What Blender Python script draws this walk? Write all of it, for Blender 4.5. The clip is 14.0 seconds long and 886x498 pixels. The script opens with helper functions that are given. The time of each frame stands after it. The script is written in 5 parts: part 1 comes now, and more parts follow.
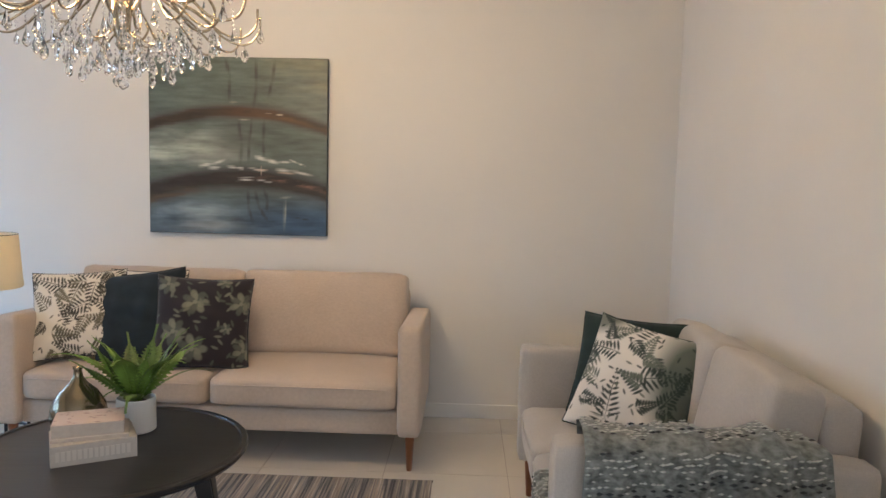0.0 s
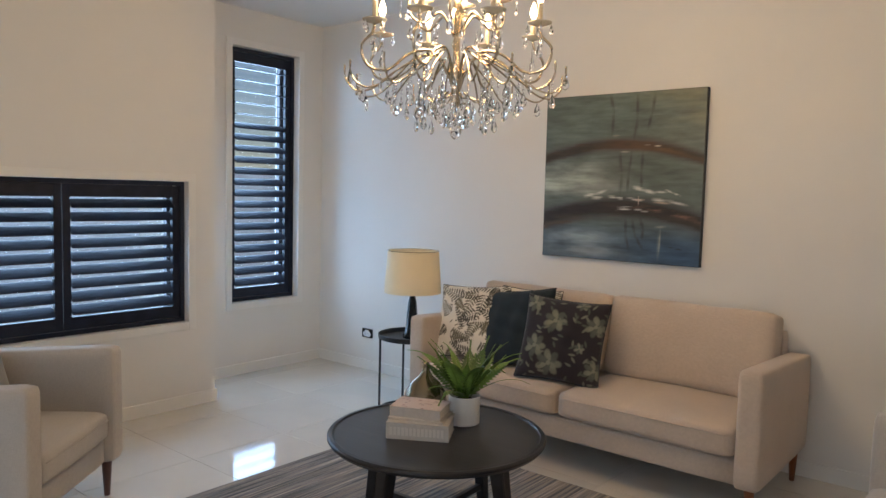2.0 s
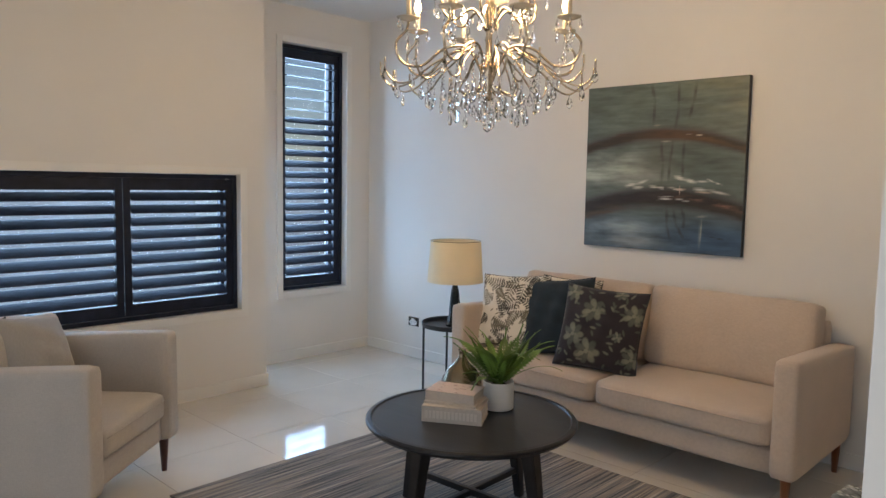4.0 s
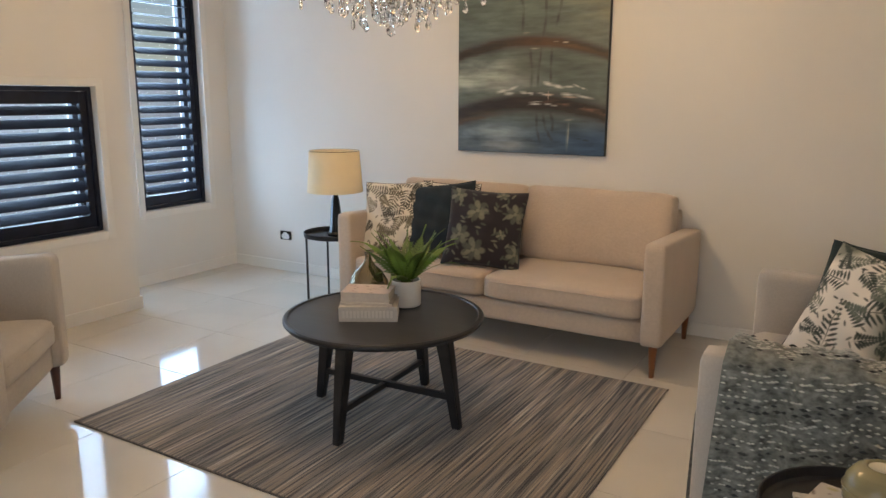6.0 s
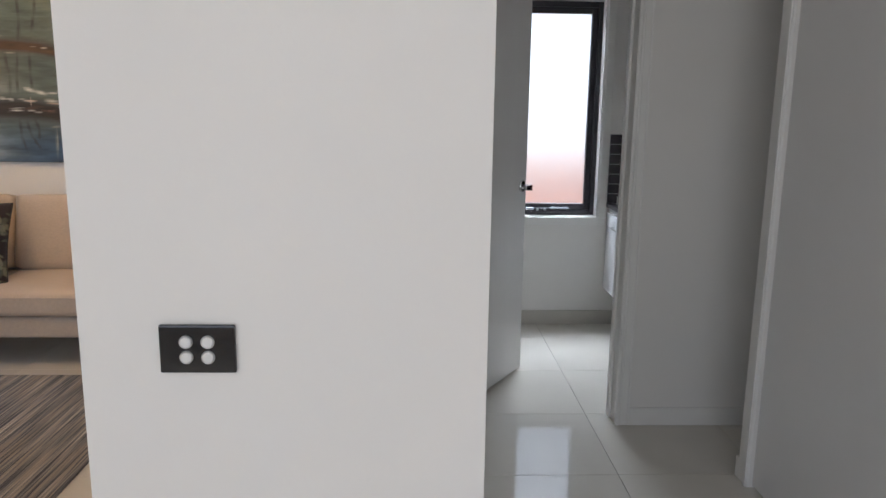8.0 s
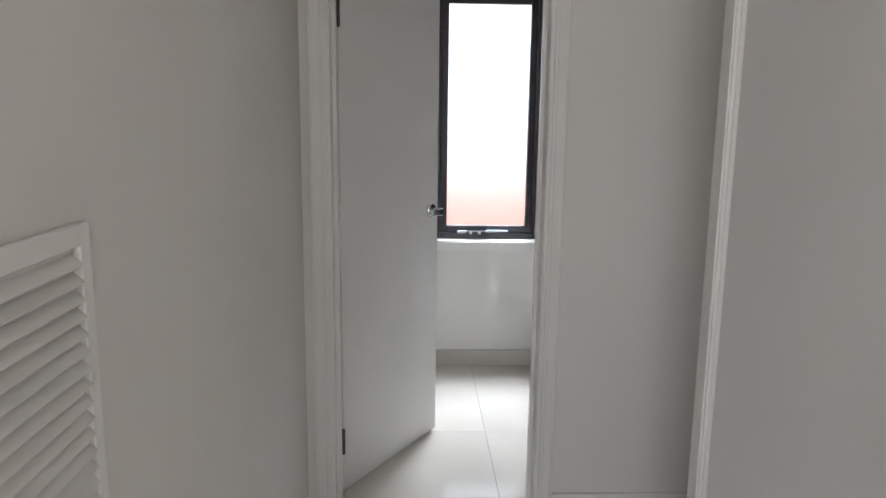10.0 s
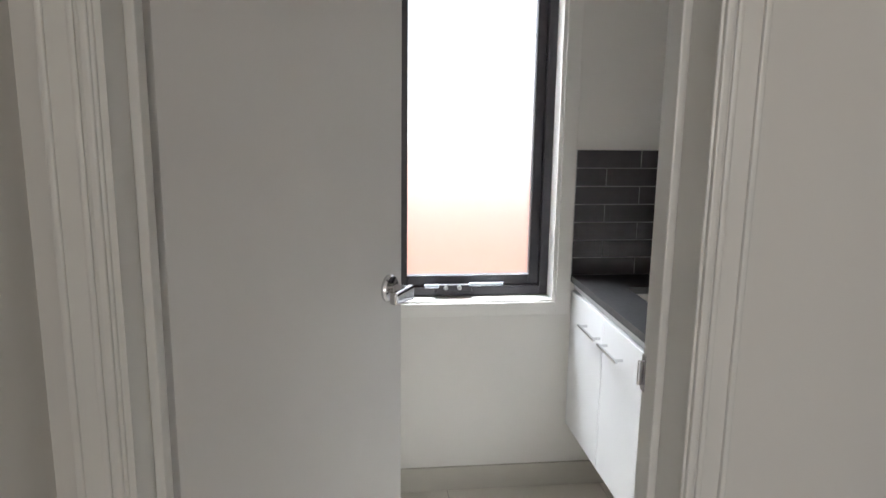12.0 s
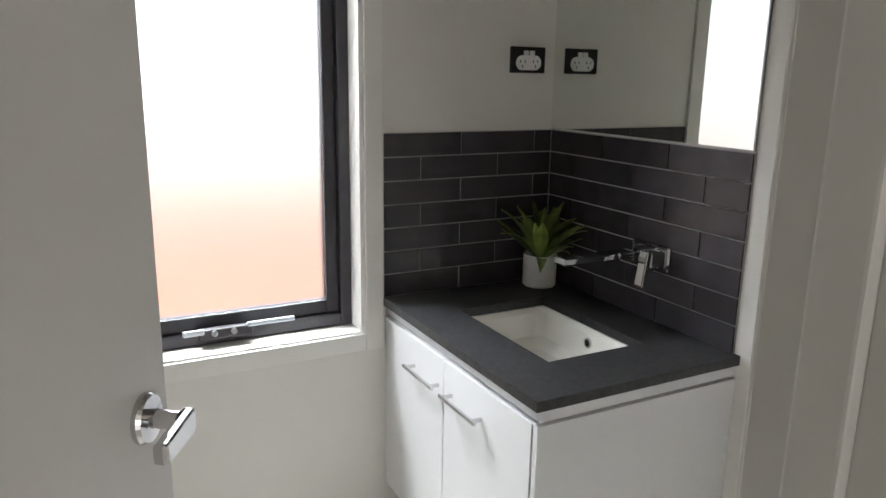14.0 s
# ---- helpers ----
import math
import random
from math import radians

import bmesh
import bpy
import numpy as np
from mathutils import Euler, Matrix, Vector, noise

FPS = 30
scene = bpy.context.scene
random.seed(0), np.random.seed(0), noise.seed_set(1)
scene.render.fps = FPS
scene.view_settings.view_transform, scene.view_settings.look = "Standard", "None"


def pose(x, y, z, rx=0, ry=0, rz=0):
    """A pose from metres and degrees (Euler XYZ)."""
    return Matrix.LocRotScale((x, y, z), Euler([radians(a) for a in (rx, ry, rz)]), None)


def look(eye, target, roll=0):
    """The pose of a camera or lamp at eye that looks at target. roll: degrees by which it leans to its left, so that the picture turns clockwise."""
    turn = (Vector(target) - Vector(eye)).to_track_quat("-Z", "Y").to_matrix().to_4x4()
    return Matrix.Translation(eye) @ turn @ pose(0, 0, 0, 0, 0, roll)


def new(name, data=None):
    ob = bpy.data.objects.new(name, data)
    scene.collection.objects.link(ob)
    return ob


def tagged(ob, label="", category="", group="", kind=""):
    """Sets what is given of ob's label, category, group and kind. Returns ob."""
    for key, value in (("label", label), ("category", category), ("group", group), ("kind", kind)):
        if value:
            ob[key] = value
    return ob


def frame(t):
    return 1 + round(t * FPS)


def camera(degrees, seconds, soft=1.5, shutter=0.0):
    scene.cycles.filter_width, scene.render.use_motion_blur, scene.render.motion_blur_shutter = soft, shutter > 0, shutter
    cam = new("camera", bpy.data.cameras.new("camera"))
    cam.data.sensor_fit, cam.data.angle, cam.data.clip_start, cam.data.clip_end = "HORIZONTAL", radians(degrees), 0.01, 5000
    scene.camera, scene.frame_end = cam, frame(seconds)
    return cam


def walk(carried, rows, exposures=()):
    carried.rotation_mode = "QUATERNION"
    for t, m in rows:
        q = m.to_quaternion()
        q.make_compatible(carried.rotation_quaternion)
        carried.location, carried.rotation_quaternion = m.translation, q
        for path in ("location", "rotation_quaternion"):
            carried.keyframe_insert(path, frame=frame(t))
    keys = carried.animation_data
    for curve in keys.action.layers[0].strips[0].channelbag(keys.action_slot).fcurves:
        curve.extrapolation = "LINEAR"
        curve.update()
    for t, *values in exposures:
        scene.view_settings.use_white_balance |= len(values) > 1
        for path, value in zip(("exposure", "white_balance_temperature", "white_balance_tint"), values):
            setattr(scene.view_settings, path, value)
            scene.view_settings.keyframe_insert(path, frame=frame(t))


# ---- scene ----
cam = camera(62.6, 14.0)
PATH = [
    (0, (0.346, 0.136, 1.404), (0.285, 2.127, 1.226), 1.4),
    (0.5, (0.575, 0.24, 1.441), (0.109, 2.177, 1.259), 1.3),
    (1, (0.775, 0.285, 1.466), (-0.037, 2.105, 1.296), 1.6),
    (1.5, (0.92, 0.29, 1.447), (-0.17, 1.961, 1.298), 1.7),
    (2, (1.048, 0.242, 1.471), (-0.222, 1.779, 1.318), 1.4),
    (2.5, (1.129, 0.231, 1.485), (-0.259, 1.663, 1.337), 1.1),
    (5, (1.181, 0.226, 1.473), (-0.163, 1.685, 1.222), 1.1),
    (5.5, (1.132, 0.132, 1.463), (-0.077, 1.688, 1.126), 0.6),
    (6, (0.999, -0.07, 1.437), (0.001, 1.615, 1.031), 0.1),
    (6.5, (1.025, -0.225, 1.442), (0.326, 1.593, 0.99), -0.0),
    (7, (1.192, -0.325, 1.442), (0.835, 1.592, 0.999), 0.2),
    (7.5, (1.354, -0.353, 1.443), (1.282, 1.604, 1.039), 0.5),
    (8, (1.559, -0.335, 1.446), (1.63, 1.628, 1.068), 0.8),
    (8.5, (1.75, -0.358, 1.47), (1.851, 1.604, 1.097), 1.8),
    (11, (2.084, 1.228, 1.445), (2.167, 3.194, 1.09), -0.4),
    (11.5, (2.059, 1.616, 1.451), (2.202, 3.575, 1.077), 0.0),
    (12, (2.043, 1.951, 1.454), (2.28, 3.897, 1.06), 0.8),
    (12.5, (2.026, 2.26, 1.443), (2.407, 4.179, 1.027), 1.4),
    (13, (2.065, 2.456, 1.442), (2.599, 4.334, 1.006), 1.7),
    (13.5, (2.073, 2.598, 1.448), (2.778, 4.415, 0.999), 1.5),
    (14, (2.054, 2.666, 1.447), (2.963, 4.387, 0.986), 0.9),
]
walk(cam, [(t, look(eye, target, roll)) for t, eye, target, roll in PATH], exposures=[(0, -0.2, 6100, 11), (0.5, -0.34, 6200, 11), (2.5, -0.58, 6250, 11), (5.5, -0.5, 6350, 11), (6.5, -0.3, 7350, 12), (7, -0.36, 7350, 12), (7.5, -0.28, 6600, 13), (8.5, -0.35, 6300, 14), (11, 0.62, 6850, 14), (12, 0.4, 6950, 14), (13, 0.48, 7050, 14), (14, 0.32, 7100, 13)])

# ---- world, sun, light ----
world = bpy.data.worlds.new("world")
scene.world = world
world.use_nodes = True
wt = world.node_tree
sky = wt.nodes.new("ShaderNodeTexSky")
sky.sky_type = 'NISHITA'
sky.sun_disc = False
sky.sun_elevation = radians(70)
sky.sun_rotation = radians(170)
wt.links.new(sky.outputs[0], wt.nodes["Background"].inputs[0])
wt.nodes["Background"].inputs[1].default_value = 0.12

sun = new("sun", bpy.data.lights.new("sun", 'SUN'))
sun.data.energy = 3.5
sun.data.angle = radians(0.5)
sun.data.color = (1.0, 0.95, 0.87)
sun.matrix_world = look((1.4, 0.0, 14), (2.4, 5, 0))


def area(name, eye, target, w, h, watts, colour):
    ob = new(name, bpy.data.lights.new(name, 'AREA'))
    ob.data.shape, ob.data.size, ob.data.size_y = 'RECTANGLE', w, h
    ob.data.energy, ob.data.color = watts, colour
    ob.matrix_world = look(eye, target)
    return ob


DAY = (0.42, 0.67, 1.0)
area("sky_low_window", (-3.75, 2.14, 1.05), (0, 2.14, 1.05), 2.2, 1.4, 115, DAY)
area("sky_narrow_window", (-4.3, 3.86, 1.75), (0, 3.86, 1.75), 1.1, 2.7, 185, DAY)
area("sky_powder_window", (2.46, 7.9, 3.25), (2.46, 0, 3.25), 5.0, 4.5, 80, (0.82, 0.91, 1.0))
area("sky_above_powder", (2.46, 5.5, 3.1), (2.9, 3.7, 0.8), 2.0, 1.2, 400, (0.78, 0.89, 1.0))
# Added fill at an assumed, unseen entry opening; brightens switch wall and passage.
area("entry_fill_light", (0.8, -2.62, 1.5), (0.8, 0, 1.5), 3.8, 2.0, 56, (0.90, 0.95, 1.0))


# ---- materials ----
def mat(name, colour, rough=0.5, metal=0.0, vary=0.08, scale=3.0, bump=0.0, bump_scale=200.0, spec=0.5, coat=0.0, sheen=0.0, stretch=(1, 1, 1), trans=0.0, ior=1.5, random_tint=0.0):
    m = bpy.data.materials.new(name)
    m.use_nodes = True
    nt = m.node_tree
    b = nt.nodes["Principled BSDF"]
    b.inputs["Roughness"].default_value = rough
    b.inputs["Metallic"].default_value = metal
    b.inputs["Specular IOR Level"].default_value = spec
    b.inputs["Coat Weight"].default_value = coat
    b.inputs["Sheen Weight"].default_value = sheen
    b.inputs["Transmission Weight"].default_value = trans
    b.inputs["IOR"].default_value = ior
    tc = nt.nodes.new("ShaderNodeTexCoord")
    mp = nt.nodes.new("ShaderNodeMapping")
    mp.inputs["Scale"].default_value = stretch
    nt.links.new(tc.outputs["Object"], mp.inputs[0])
    n1 = nt.nodes.new("ShaderNodeTexNoise")
    n1.inputs["Scale"].default_value = scale
    n1.inputs["Detail"].default_value = 6
    nt.links.new(mp.outputs[0], n1.inputs["Vector"])
    ramp = nt.nodes.new("ShaderNodeValToRGB")
    lo = [max(0, c * (1 - vary)) for c in colour]
    hi = [min(1, c * (1 + vary)) for c in colour]
    ramp.color_ramp.elements[0].position, ramp.color_ramp.elements[1].position = 0.3, 0.7
    ramp.color_ramp.elements[0].color = (*lo, 1)
    ramp.color_ramp.elements[1].color = (*hi, 1)
    nt.links.new(n1.outputs[0], ramp.inputs[0])
    out = ramp.outputs[0]
    if random_tint:
        oi = nt.nodes.new("ShaderNodeObjectInfo")
        mr = nt.nodes.new("ShaderNodeMapRange")
        mr.inputs[3].default_value, mr.inputs[4].default_value = 1 - random_tint, 1 + random_tint
        nt.links.new(oi.outputs["Random"], mr.inputs[0])
        hs = nt.nodes.new("ShaderNodeHueSaturation")
        nt.links.new(out, hs.inputs["Color"])
        nt.links.new(mr.outputs[0], hs.inputs["Value"])
        out = hs.outputs[0]
    nt.links.new(out, b.inputs["Base Color"])
    if bump:
        n2 = nt.nodes.new("ShaderNodeTexNoise")
        n2.inputs["Scale"].default_value = bump_scale
        n2.inputs["Detail"].default_value = 3
        nt.links.new(mp.outputs[0], n2.inputs["Vector"])
        bp = nt.nodes.new("ShaderNodeBump")
        bp.inputs["Strength"].default_value = bump
        bp.inputs["Distance"].default_value = 0.002
        nt.links.new(n2.outputs[0], bp.inputs["Height"])
        nt.links.new(bp.outputs[0], b.inputs["Normal"])
    return m


def painted(name, rough=0.7, bump=0.2, bump_scale=300.0, sheen=0.0):
    m = mat(name, (0.5, 0.5, 0.5), rough, bump=bump, bump_scale=bump_scale, sheen=sheen)
    nt = m.node_tree
    at = nt.nodes.new("ShaderNodeAttribute")
    at.attribute_name = "Col"
    nt.links.new(at.outputs["Color"], nt.nodes["Principled BSDF"].inputs["Base Color"])
    return m


def glow(name, colour, strength):
    m = bpy.data.materials.new(name)
    m.use_nodes = True
    b = m.node_tree.nodes["Principled BSDF"]
    b.inputs["Base Color"].default_value = (*colour, 1)
    b.inputs["Emission Color"].default_value = (*colour, 1)
    b.inputs["Emission Strength"].default_value = strength
    return m


def weave(name, colour, vary=0.09, scale=300.0):
    """Woven cloth: fine crossed threads over a soft large variation."""
    m = mat(name, colour, 0.92, vary=0.05, scale=4, sheen=0.25, spec=0.2)
    nt = m.node_tree
    b = nt.nodes["Principled BSDF"]
    tc = [n for n in nt.nodes if n.type == 'TEX_COORD'][0]
    src = b.inputs["Base Color"].links[0].from_socket
    total = None
    for k, st in enumerate(((scale, scale * 0.12, scale), (scale * 0.12, scale, scale * 0.12))):
        mp = nt.nodes.new("ShaderNodeMapping")
        mp.inputs["Scale"].default_value = st
        nt.links.new(tc.outputs["Object"], mp.inputs[0])
        n = nt.nodes.new("ShaderNodeTexNoise")
        n.inputs["Scale"].default_value = 1.6
        n.inputs["Detail"].default_value = 2
        nt.links.new(mp.outputs[0], n.inputs["Vector"])
        if total is None:
            total = n.outputs[0]
        else:
            ad = nt.nodes.new("ShaderNodeMath")
            ad.operation = 'ADD'
            nt.links.new(total, ad.inputs[0])
            nt.links.new(n.outputs[0], ad.inputs[1])
            total = ad.outputs[0]
    mr = nt.nodes.new("ShaderNodeMapRange")
    mr.inputs[1].default_value, mr.inputs[2].default_value = 0.6, 1.4
    mr.inputs[3].default_value, mr.inputs[4].default_value = 1 - vary, 1 + vary
    nt.links.new(total, mr.inputs[0])
    hs = nt.nodes.new("ShaderNodeHueSaturation")
    nt.links.new(src, hs.inputs["Color"])
    nt.links.new(mr.outputs[0], hs.inputs["Value"])
    nt.links.new(hs.outputs[0], b.inputs["Base Color"])
    bp = nt.nodes.new("ShaderNodeBump")
    bp.inputs["Strength"].default_value, bp.inputs["Distance"].default_value = 0.35, 0.002
    nt.links.new(total, bp.inputs["Height"])
    nt.links.new(bp.outputs[0], b.inputs["Normal"])
    return m


M_WALL = mat("wall_paint", (0.75, 0.725, 0.685), 0.75, vary=0.025, scale=1.3, bump=0.10, bump_scale=120, spec=0.25)
M_CEIL = mat("ceiling_paint", (0.80, 0.79, 0.77), 0.85, vary=0.015, scale=1, bump=0.05, spec=0.2)
M_TRIM = mat("trim_enamel", (0.78, 0.76, 0.72), 0.28, vary=0.02, scale=5)
M_DOOR = mat("door_enamel", (0.72, 0.70, 0.68), 0.38, vary=0.025, scale=2, bump=0.04, bump_scale=90)
M_TILE = mat("floor_tile_polished", (0.66, 0.62, 0.55), 0.075, vary=0.05, scale=2.2, random_tint=0.03, spec=0.7)
M_GROUT = mat("grout", (0.36, 0.33, 0.29), 0.9, vary=0.15, scale=20)
M_SKIRT_TILE = mat("skirting_tile", (0.52, 0.49, 0.43), 0.2, vary=0.06, scale=6)
M_BLACK_METAL = mat("black_powder_coat", (0.018, 0.018, 0.02), 0.42, vary=0.25, scale=40, bump=0.1)
M_ALU = mat("dark_aluminium", (0.030, 0.026, 0.032), 0.38, 0.0, vary=0.2, scale=30)
M_SHUTTER = mat("navy_shutter", (0.012, 0.015, 0.028), 0.42, vary=0.3, scale=12, spec=0.3)
M_SOFA = weave("sofa_linen", (0.53, 0.43, 0.345))
M_CHAIR = weave("armchair_linen", (0.46, 0.425, 0.39))
M_LEG = mat("stained_timber", (0.22, 0.075, 0.028), 0.35, vary=0.3, scale=10, stretch=(1, 1, 0.12))
M_LEG_DARK = mat("dark_stained_timber", (0.09, 0.028, 0.018), 0.35, vary=0.3, scale=10, stretch=(1, 1, 0.12))
M_TABLE = mat("black_stained_wood", (0.016, 0.015, 0.016), 0.34, vary=0.4, scale=14, stretch=(0.15, 1, 1), bump=0.15, bump_scale=60)
M_NAVY = mat("navy_velvet", (0.006, 0.014, 0.020), 0.85, vary=0.35, scale=14, sheen=0.08, bump=0.2)
M_GREENV = mat("deep_green_velvet", (0.007, 0.022, 0.020), 0.85, vary=0.35, scale=14, sheen=0.08, bump=0.2)
M_GREYC = weave("grey_cushion", (0.33, 0.32, 0.31))
M_SHADE = mat("lamp_shade_cloth", (0.80, 0.68, 0.47), 0.85, vary=0.04, scale=6, bump=0.15, bump_scale=350)
M_BRONZE = mat("bronze_glass", (0.26, 0.215, 0.145), 0.16, 0.85, vary=0.4, scale=3)
M_GLAZE = mat("olive_glaze", (0.27, 0.235, 0.13), 0.22, vary=0.25, scale=9, stretch=(0.3, 0.3, 3))
M_CANDLE_IN = mat("pale_wax", (0.75, 0.68, 0.52), 0.5)
M_POT = mat("white_ceramic", (0.72, 0.70, 0.67), 0.35, vary=0.04, scale=12, bump=0.25, bump_scale=160)
M_SOIL = mat("soil", (0.05, 0.035, 0.025), 0.95, vary=0.4, scale=60)
M_LEAF = mat("fern_leaf", (0.15, 0.25, 0.045), 0.5, vary=0.45, scale=9, random_tint=0.35)
M_LEAF2 = mat("succulent_leaf", (0.14, 0.20, 0.035), 0.42, vary=0.45, scale=18, random_tint=0.35)
M_CHROME = mat("chrome", (0.62, 0.62, 0.63), 0.06, 1.0, vary=0.03)
M_NICKEL = mat("aged_silver", (0.50, 0.43, 0.33), 0.2, 1.0, vary=0.15, scale=30)
M_STEEL = mat("brushed_steel", (0.42, 0.42, 0.42), 0.3, 1.0, vary=0.08)
M_HINGE = mat("dark_hinge", (0.10, 0.09, 0.085), 0.35, 0.8, vary=0.1)
M_CRYSTAL = mat("cut_crystal", (0.95, 0.95, 0.95), 0.0, vary=0.0, trans=1.0, ior=1.55)
M_CUP = mat("frosted_glass_cup", (0.90, 0.84, 0.72), 0.25, vary=0.05, trans=0.5, ior=1.45)
M_BULB = glow("warm_bulb", (1.0, 0.70, 0.36), 40)
M_CANDLE = mat("candle_sleeve", (0.55, 0.47, 0.34), 0.35, vary=0.05)
M_BENCH = mat("charcoal_stone", (0.030, 0.029, 0.030), 0.38, vary=0.5, scale=90, bump=0.05)
M_WTILE = mat("charcoal_tile", (0.042, 0.036, 0.042), 0.26, vary=0.25, scale=14, random_tint=0.25)
M_WGROUT = mat("grey_grout", (0.42, 0.41, 0.41), 0.9, vary=0.1, scale=30)
M_VAN = mat("white_laminate", (0.80, 0.80, 0.80), 0.22, vary=0.015, scale=3)
M_BASIN = mat("vitreous_china", (0.82, 0.80, 0.74), 0.08, vary=0.01)
M_MIRROR = mat("mirror_silver", (0.83, 0.87, 0.83), 0.0, 1.0, vary=0.0)
M_PLATE = mat("black_plate", (0.012, 0.012, 0.014), 0.12, vary=0.1)
M_BUTTON = mat("satin_button", (0.62, 0.62, 0.61), 0.3, 0.7, vary=0.05)
M_WHITEPL = mat("white_plastic", (0.78, 0.78, 0.78), 0.3, vary=0.02)
M_WINDER = mat("pale_plastic", (0.50, 0.54, 0.60), 0.35, vary=0.03)
M_PAPER = mat("page_paper", (0.62, 0.57, 0.50), 0.85, vary=0.12, scale=120, stretch=(0.05, 0.05, 3))
M_BOOKCLOTH = mat("linen_book_cover", (0.52, 0.46, 0.40), 0.7, vary=0.06, scale=60, bump=0.2)
M_LETTER = mat("faded_letters", (0.60, 0.54, 0.475), 0.6)
M_BRICK = mat("sunlit_render", (0.34, 0.125, 0.05), 0.9, vary=0.15, scale=5)
M_GROUND = mat("pale_paving", (0.42, 0.40, 0.37), 0.9, vary=0.2, scale=2)
M_FENCE = mat("pale_fence", (0.62, 0.63, 0.64), 0.8, vary=0.08, scale=2)
M_PAINT = painted("oil_paint", 0.42, 0.5, 70)
M_PRINT = painted("printed_cloth", 0.9, 0.25, 400, 0.15)
M_COVER = painted("printed_cover", 0.4, 0.0)
M_CANVAS = mat("canvas_side", (0.035, 0.04, 0.042), 0.7, vary=0.4, scale=20)
M_RUG_EDGE = mat("rug_edge", (0.10, 0.09, 0.08), 0.95, vary=0.3, scale=50)


def frosted():
    m = bpy.data.materials.new("frosted_glass")
    m.use_nodes = True
    b = m.node_tree.nodes["Principled BSDF"]
    b.inputs["Base Color"].default_value = (0.95, 0.95, 0.95, 1)
    b.inputs["Transmission Weight"].default_value = 1
    b.inputs["Roughness"].default_value = 0.55
    b.inputs["IOR"].default_value = 1.25
    return m


def clear_glass():
    m = bpy.data.materials.new("clear_glass")
    m.use_nodes = True
    nt = m.node_tree
    a, g, mx = nt.nodes.new("ShaderNodeBsdfTransparent"), nt.nodes.new("ShaderNodeBsdfGlossy"), nt.nodes.new("ShaderNodeMixShader")
    g.inputs["Roughness"].default_value = 0.02
    mx.inputs[0].default_value = 0.06
    nt.links.new(a.outputs[0], mx.inputs[1])
    nt.links.new(g.outputs[0], mx.inputs[2])
    nt.links.new(mx.outputs[0], nt.nodes["Material Output"].inputs[0])
    return m


M_FROST, M_CLEAR = frosted(), clear_glass()


def rug_material():
    """Fine broken stripes that run along the rug, in greys and browns."""
    m = mat("striped_rug", (0.2, 0.2, 0.2), 0.95, spec=0.15, sheen=0.2)
    nt = m.node_tree
    b = nt.nodes["Principled BSDF"]
    tc = [n for n in nt.nodes if n.type == 'TEX_COORD'][0]

    def streak(sx, sy, detail):
        mp = nt.nodes.new("ShaderNodeMapping")
        mp.inputs["Scale"].default_value = (sx, sy, 1)
        nt.links.new(tc.outputs["Object"], mp.inputs[0])
        n = nt.nodes.new("ShaderNodeTexNoise")
        n.inputs["Scale"].default_value = 1.0
        n.inputs["Detail"].default_value = detail
        nt.links.new(mp.outputs[0], n.inputs["Vector"])
        return n.outputs[0]
    r = nt.nodes.new("ShaderNodeValToRGB")
    cr = r.color_ramp
    cr.elements[0].position, cr.elements[0].color = 0.33, (0.035, 0.034, 0.036, 1)
    cr.elements[1].position, cr.elements[1].color = 0.70, (0.46, 0.41, 0.35, 1)
    for p, c in ((0.43, (0.105, 0.098, 0.094, 1)), (0.50, (0.22, 0.20, 0.18, 1)), (0.57, (0.27, 0.215, 0.16, 1))):
        e = cr.elements.new(p)
        e.color = c
    nt.links.new(streak(95, 1.9, 6), r.inputs[0])
    hs = nt.nodes.new("ShaderNodeHueSaturation")
    nt.links.new(r.outputs[0], hs.inputs["Color"])
    mr = nt.nodes.new("ShaderNodeMapRange")
    mr.inputs[1].default_value, mr.inputs[2].default_value = 0.3, 0.7
    mr.inputs[3].default_value, mr.inputs[4].default_value = 0.65, 1.25
    nt.links.new(streak(14, 0.9, 3), mr.inputs[0])
    nt.links.new(mr.outputs[0], hs.inputs["Value"])
    nt.links.new(hs.outputs[0], b.inputs["Base Color"])
    bp = nt.nodes.new("ShaderNodeBump")
    bp.inputs["Strength"].default_value, bp.inputs["Distance"].default_value = 0.6, 0.004
    nt.links.new(streak(160, 30, 2), bp.inputs["Height"])
    nt.links.new(bp.outputs[0], b.inputs["Normal"])
    return m


M_RUG = rug_material()


# ---- building helpers ----
def link_mesh(name, bm, material, smooth=False):
    me = bpy.data.meshes.new(name)
    bm.to_mesh(me)
    bm.free()
    if material:
        me.materials.append(material)
    if smooth:
        me.polygons.foreach_set("use_smooth", [True] * len(me.polygons))
    return me


def part(name, bm, material, parent, label="", smooth=False, at=None):
    ob = new(name, link_mesh(name, bm, material, smooth))
    ob.parent = parent
    if at is not None:
        ob.matrix_basis = at
    if label:
        ob["label"] = label
    return ob


def shared(name, mesh, parent, at):
    ob = new(name, mesh)
    ob.parent = parent
    ob.matrix_basis = at
    return ob


def thing(name, label, category, at, group="", kind=""):
    ob = new(name)
    ob.empty_display_size = 0.1
    ob.matrix_basis = at
    return tagged(ob, label, category, group, kind)


def single(name, bm, material, label, category="", kind="", smooth=False, at=None, group=""):
    ob = new(name, link_mesh(name, bm, material, smooth))
    if at is not None:
        ob.matrix_basis = at
    return tagged(ob, label, category, group, kind)


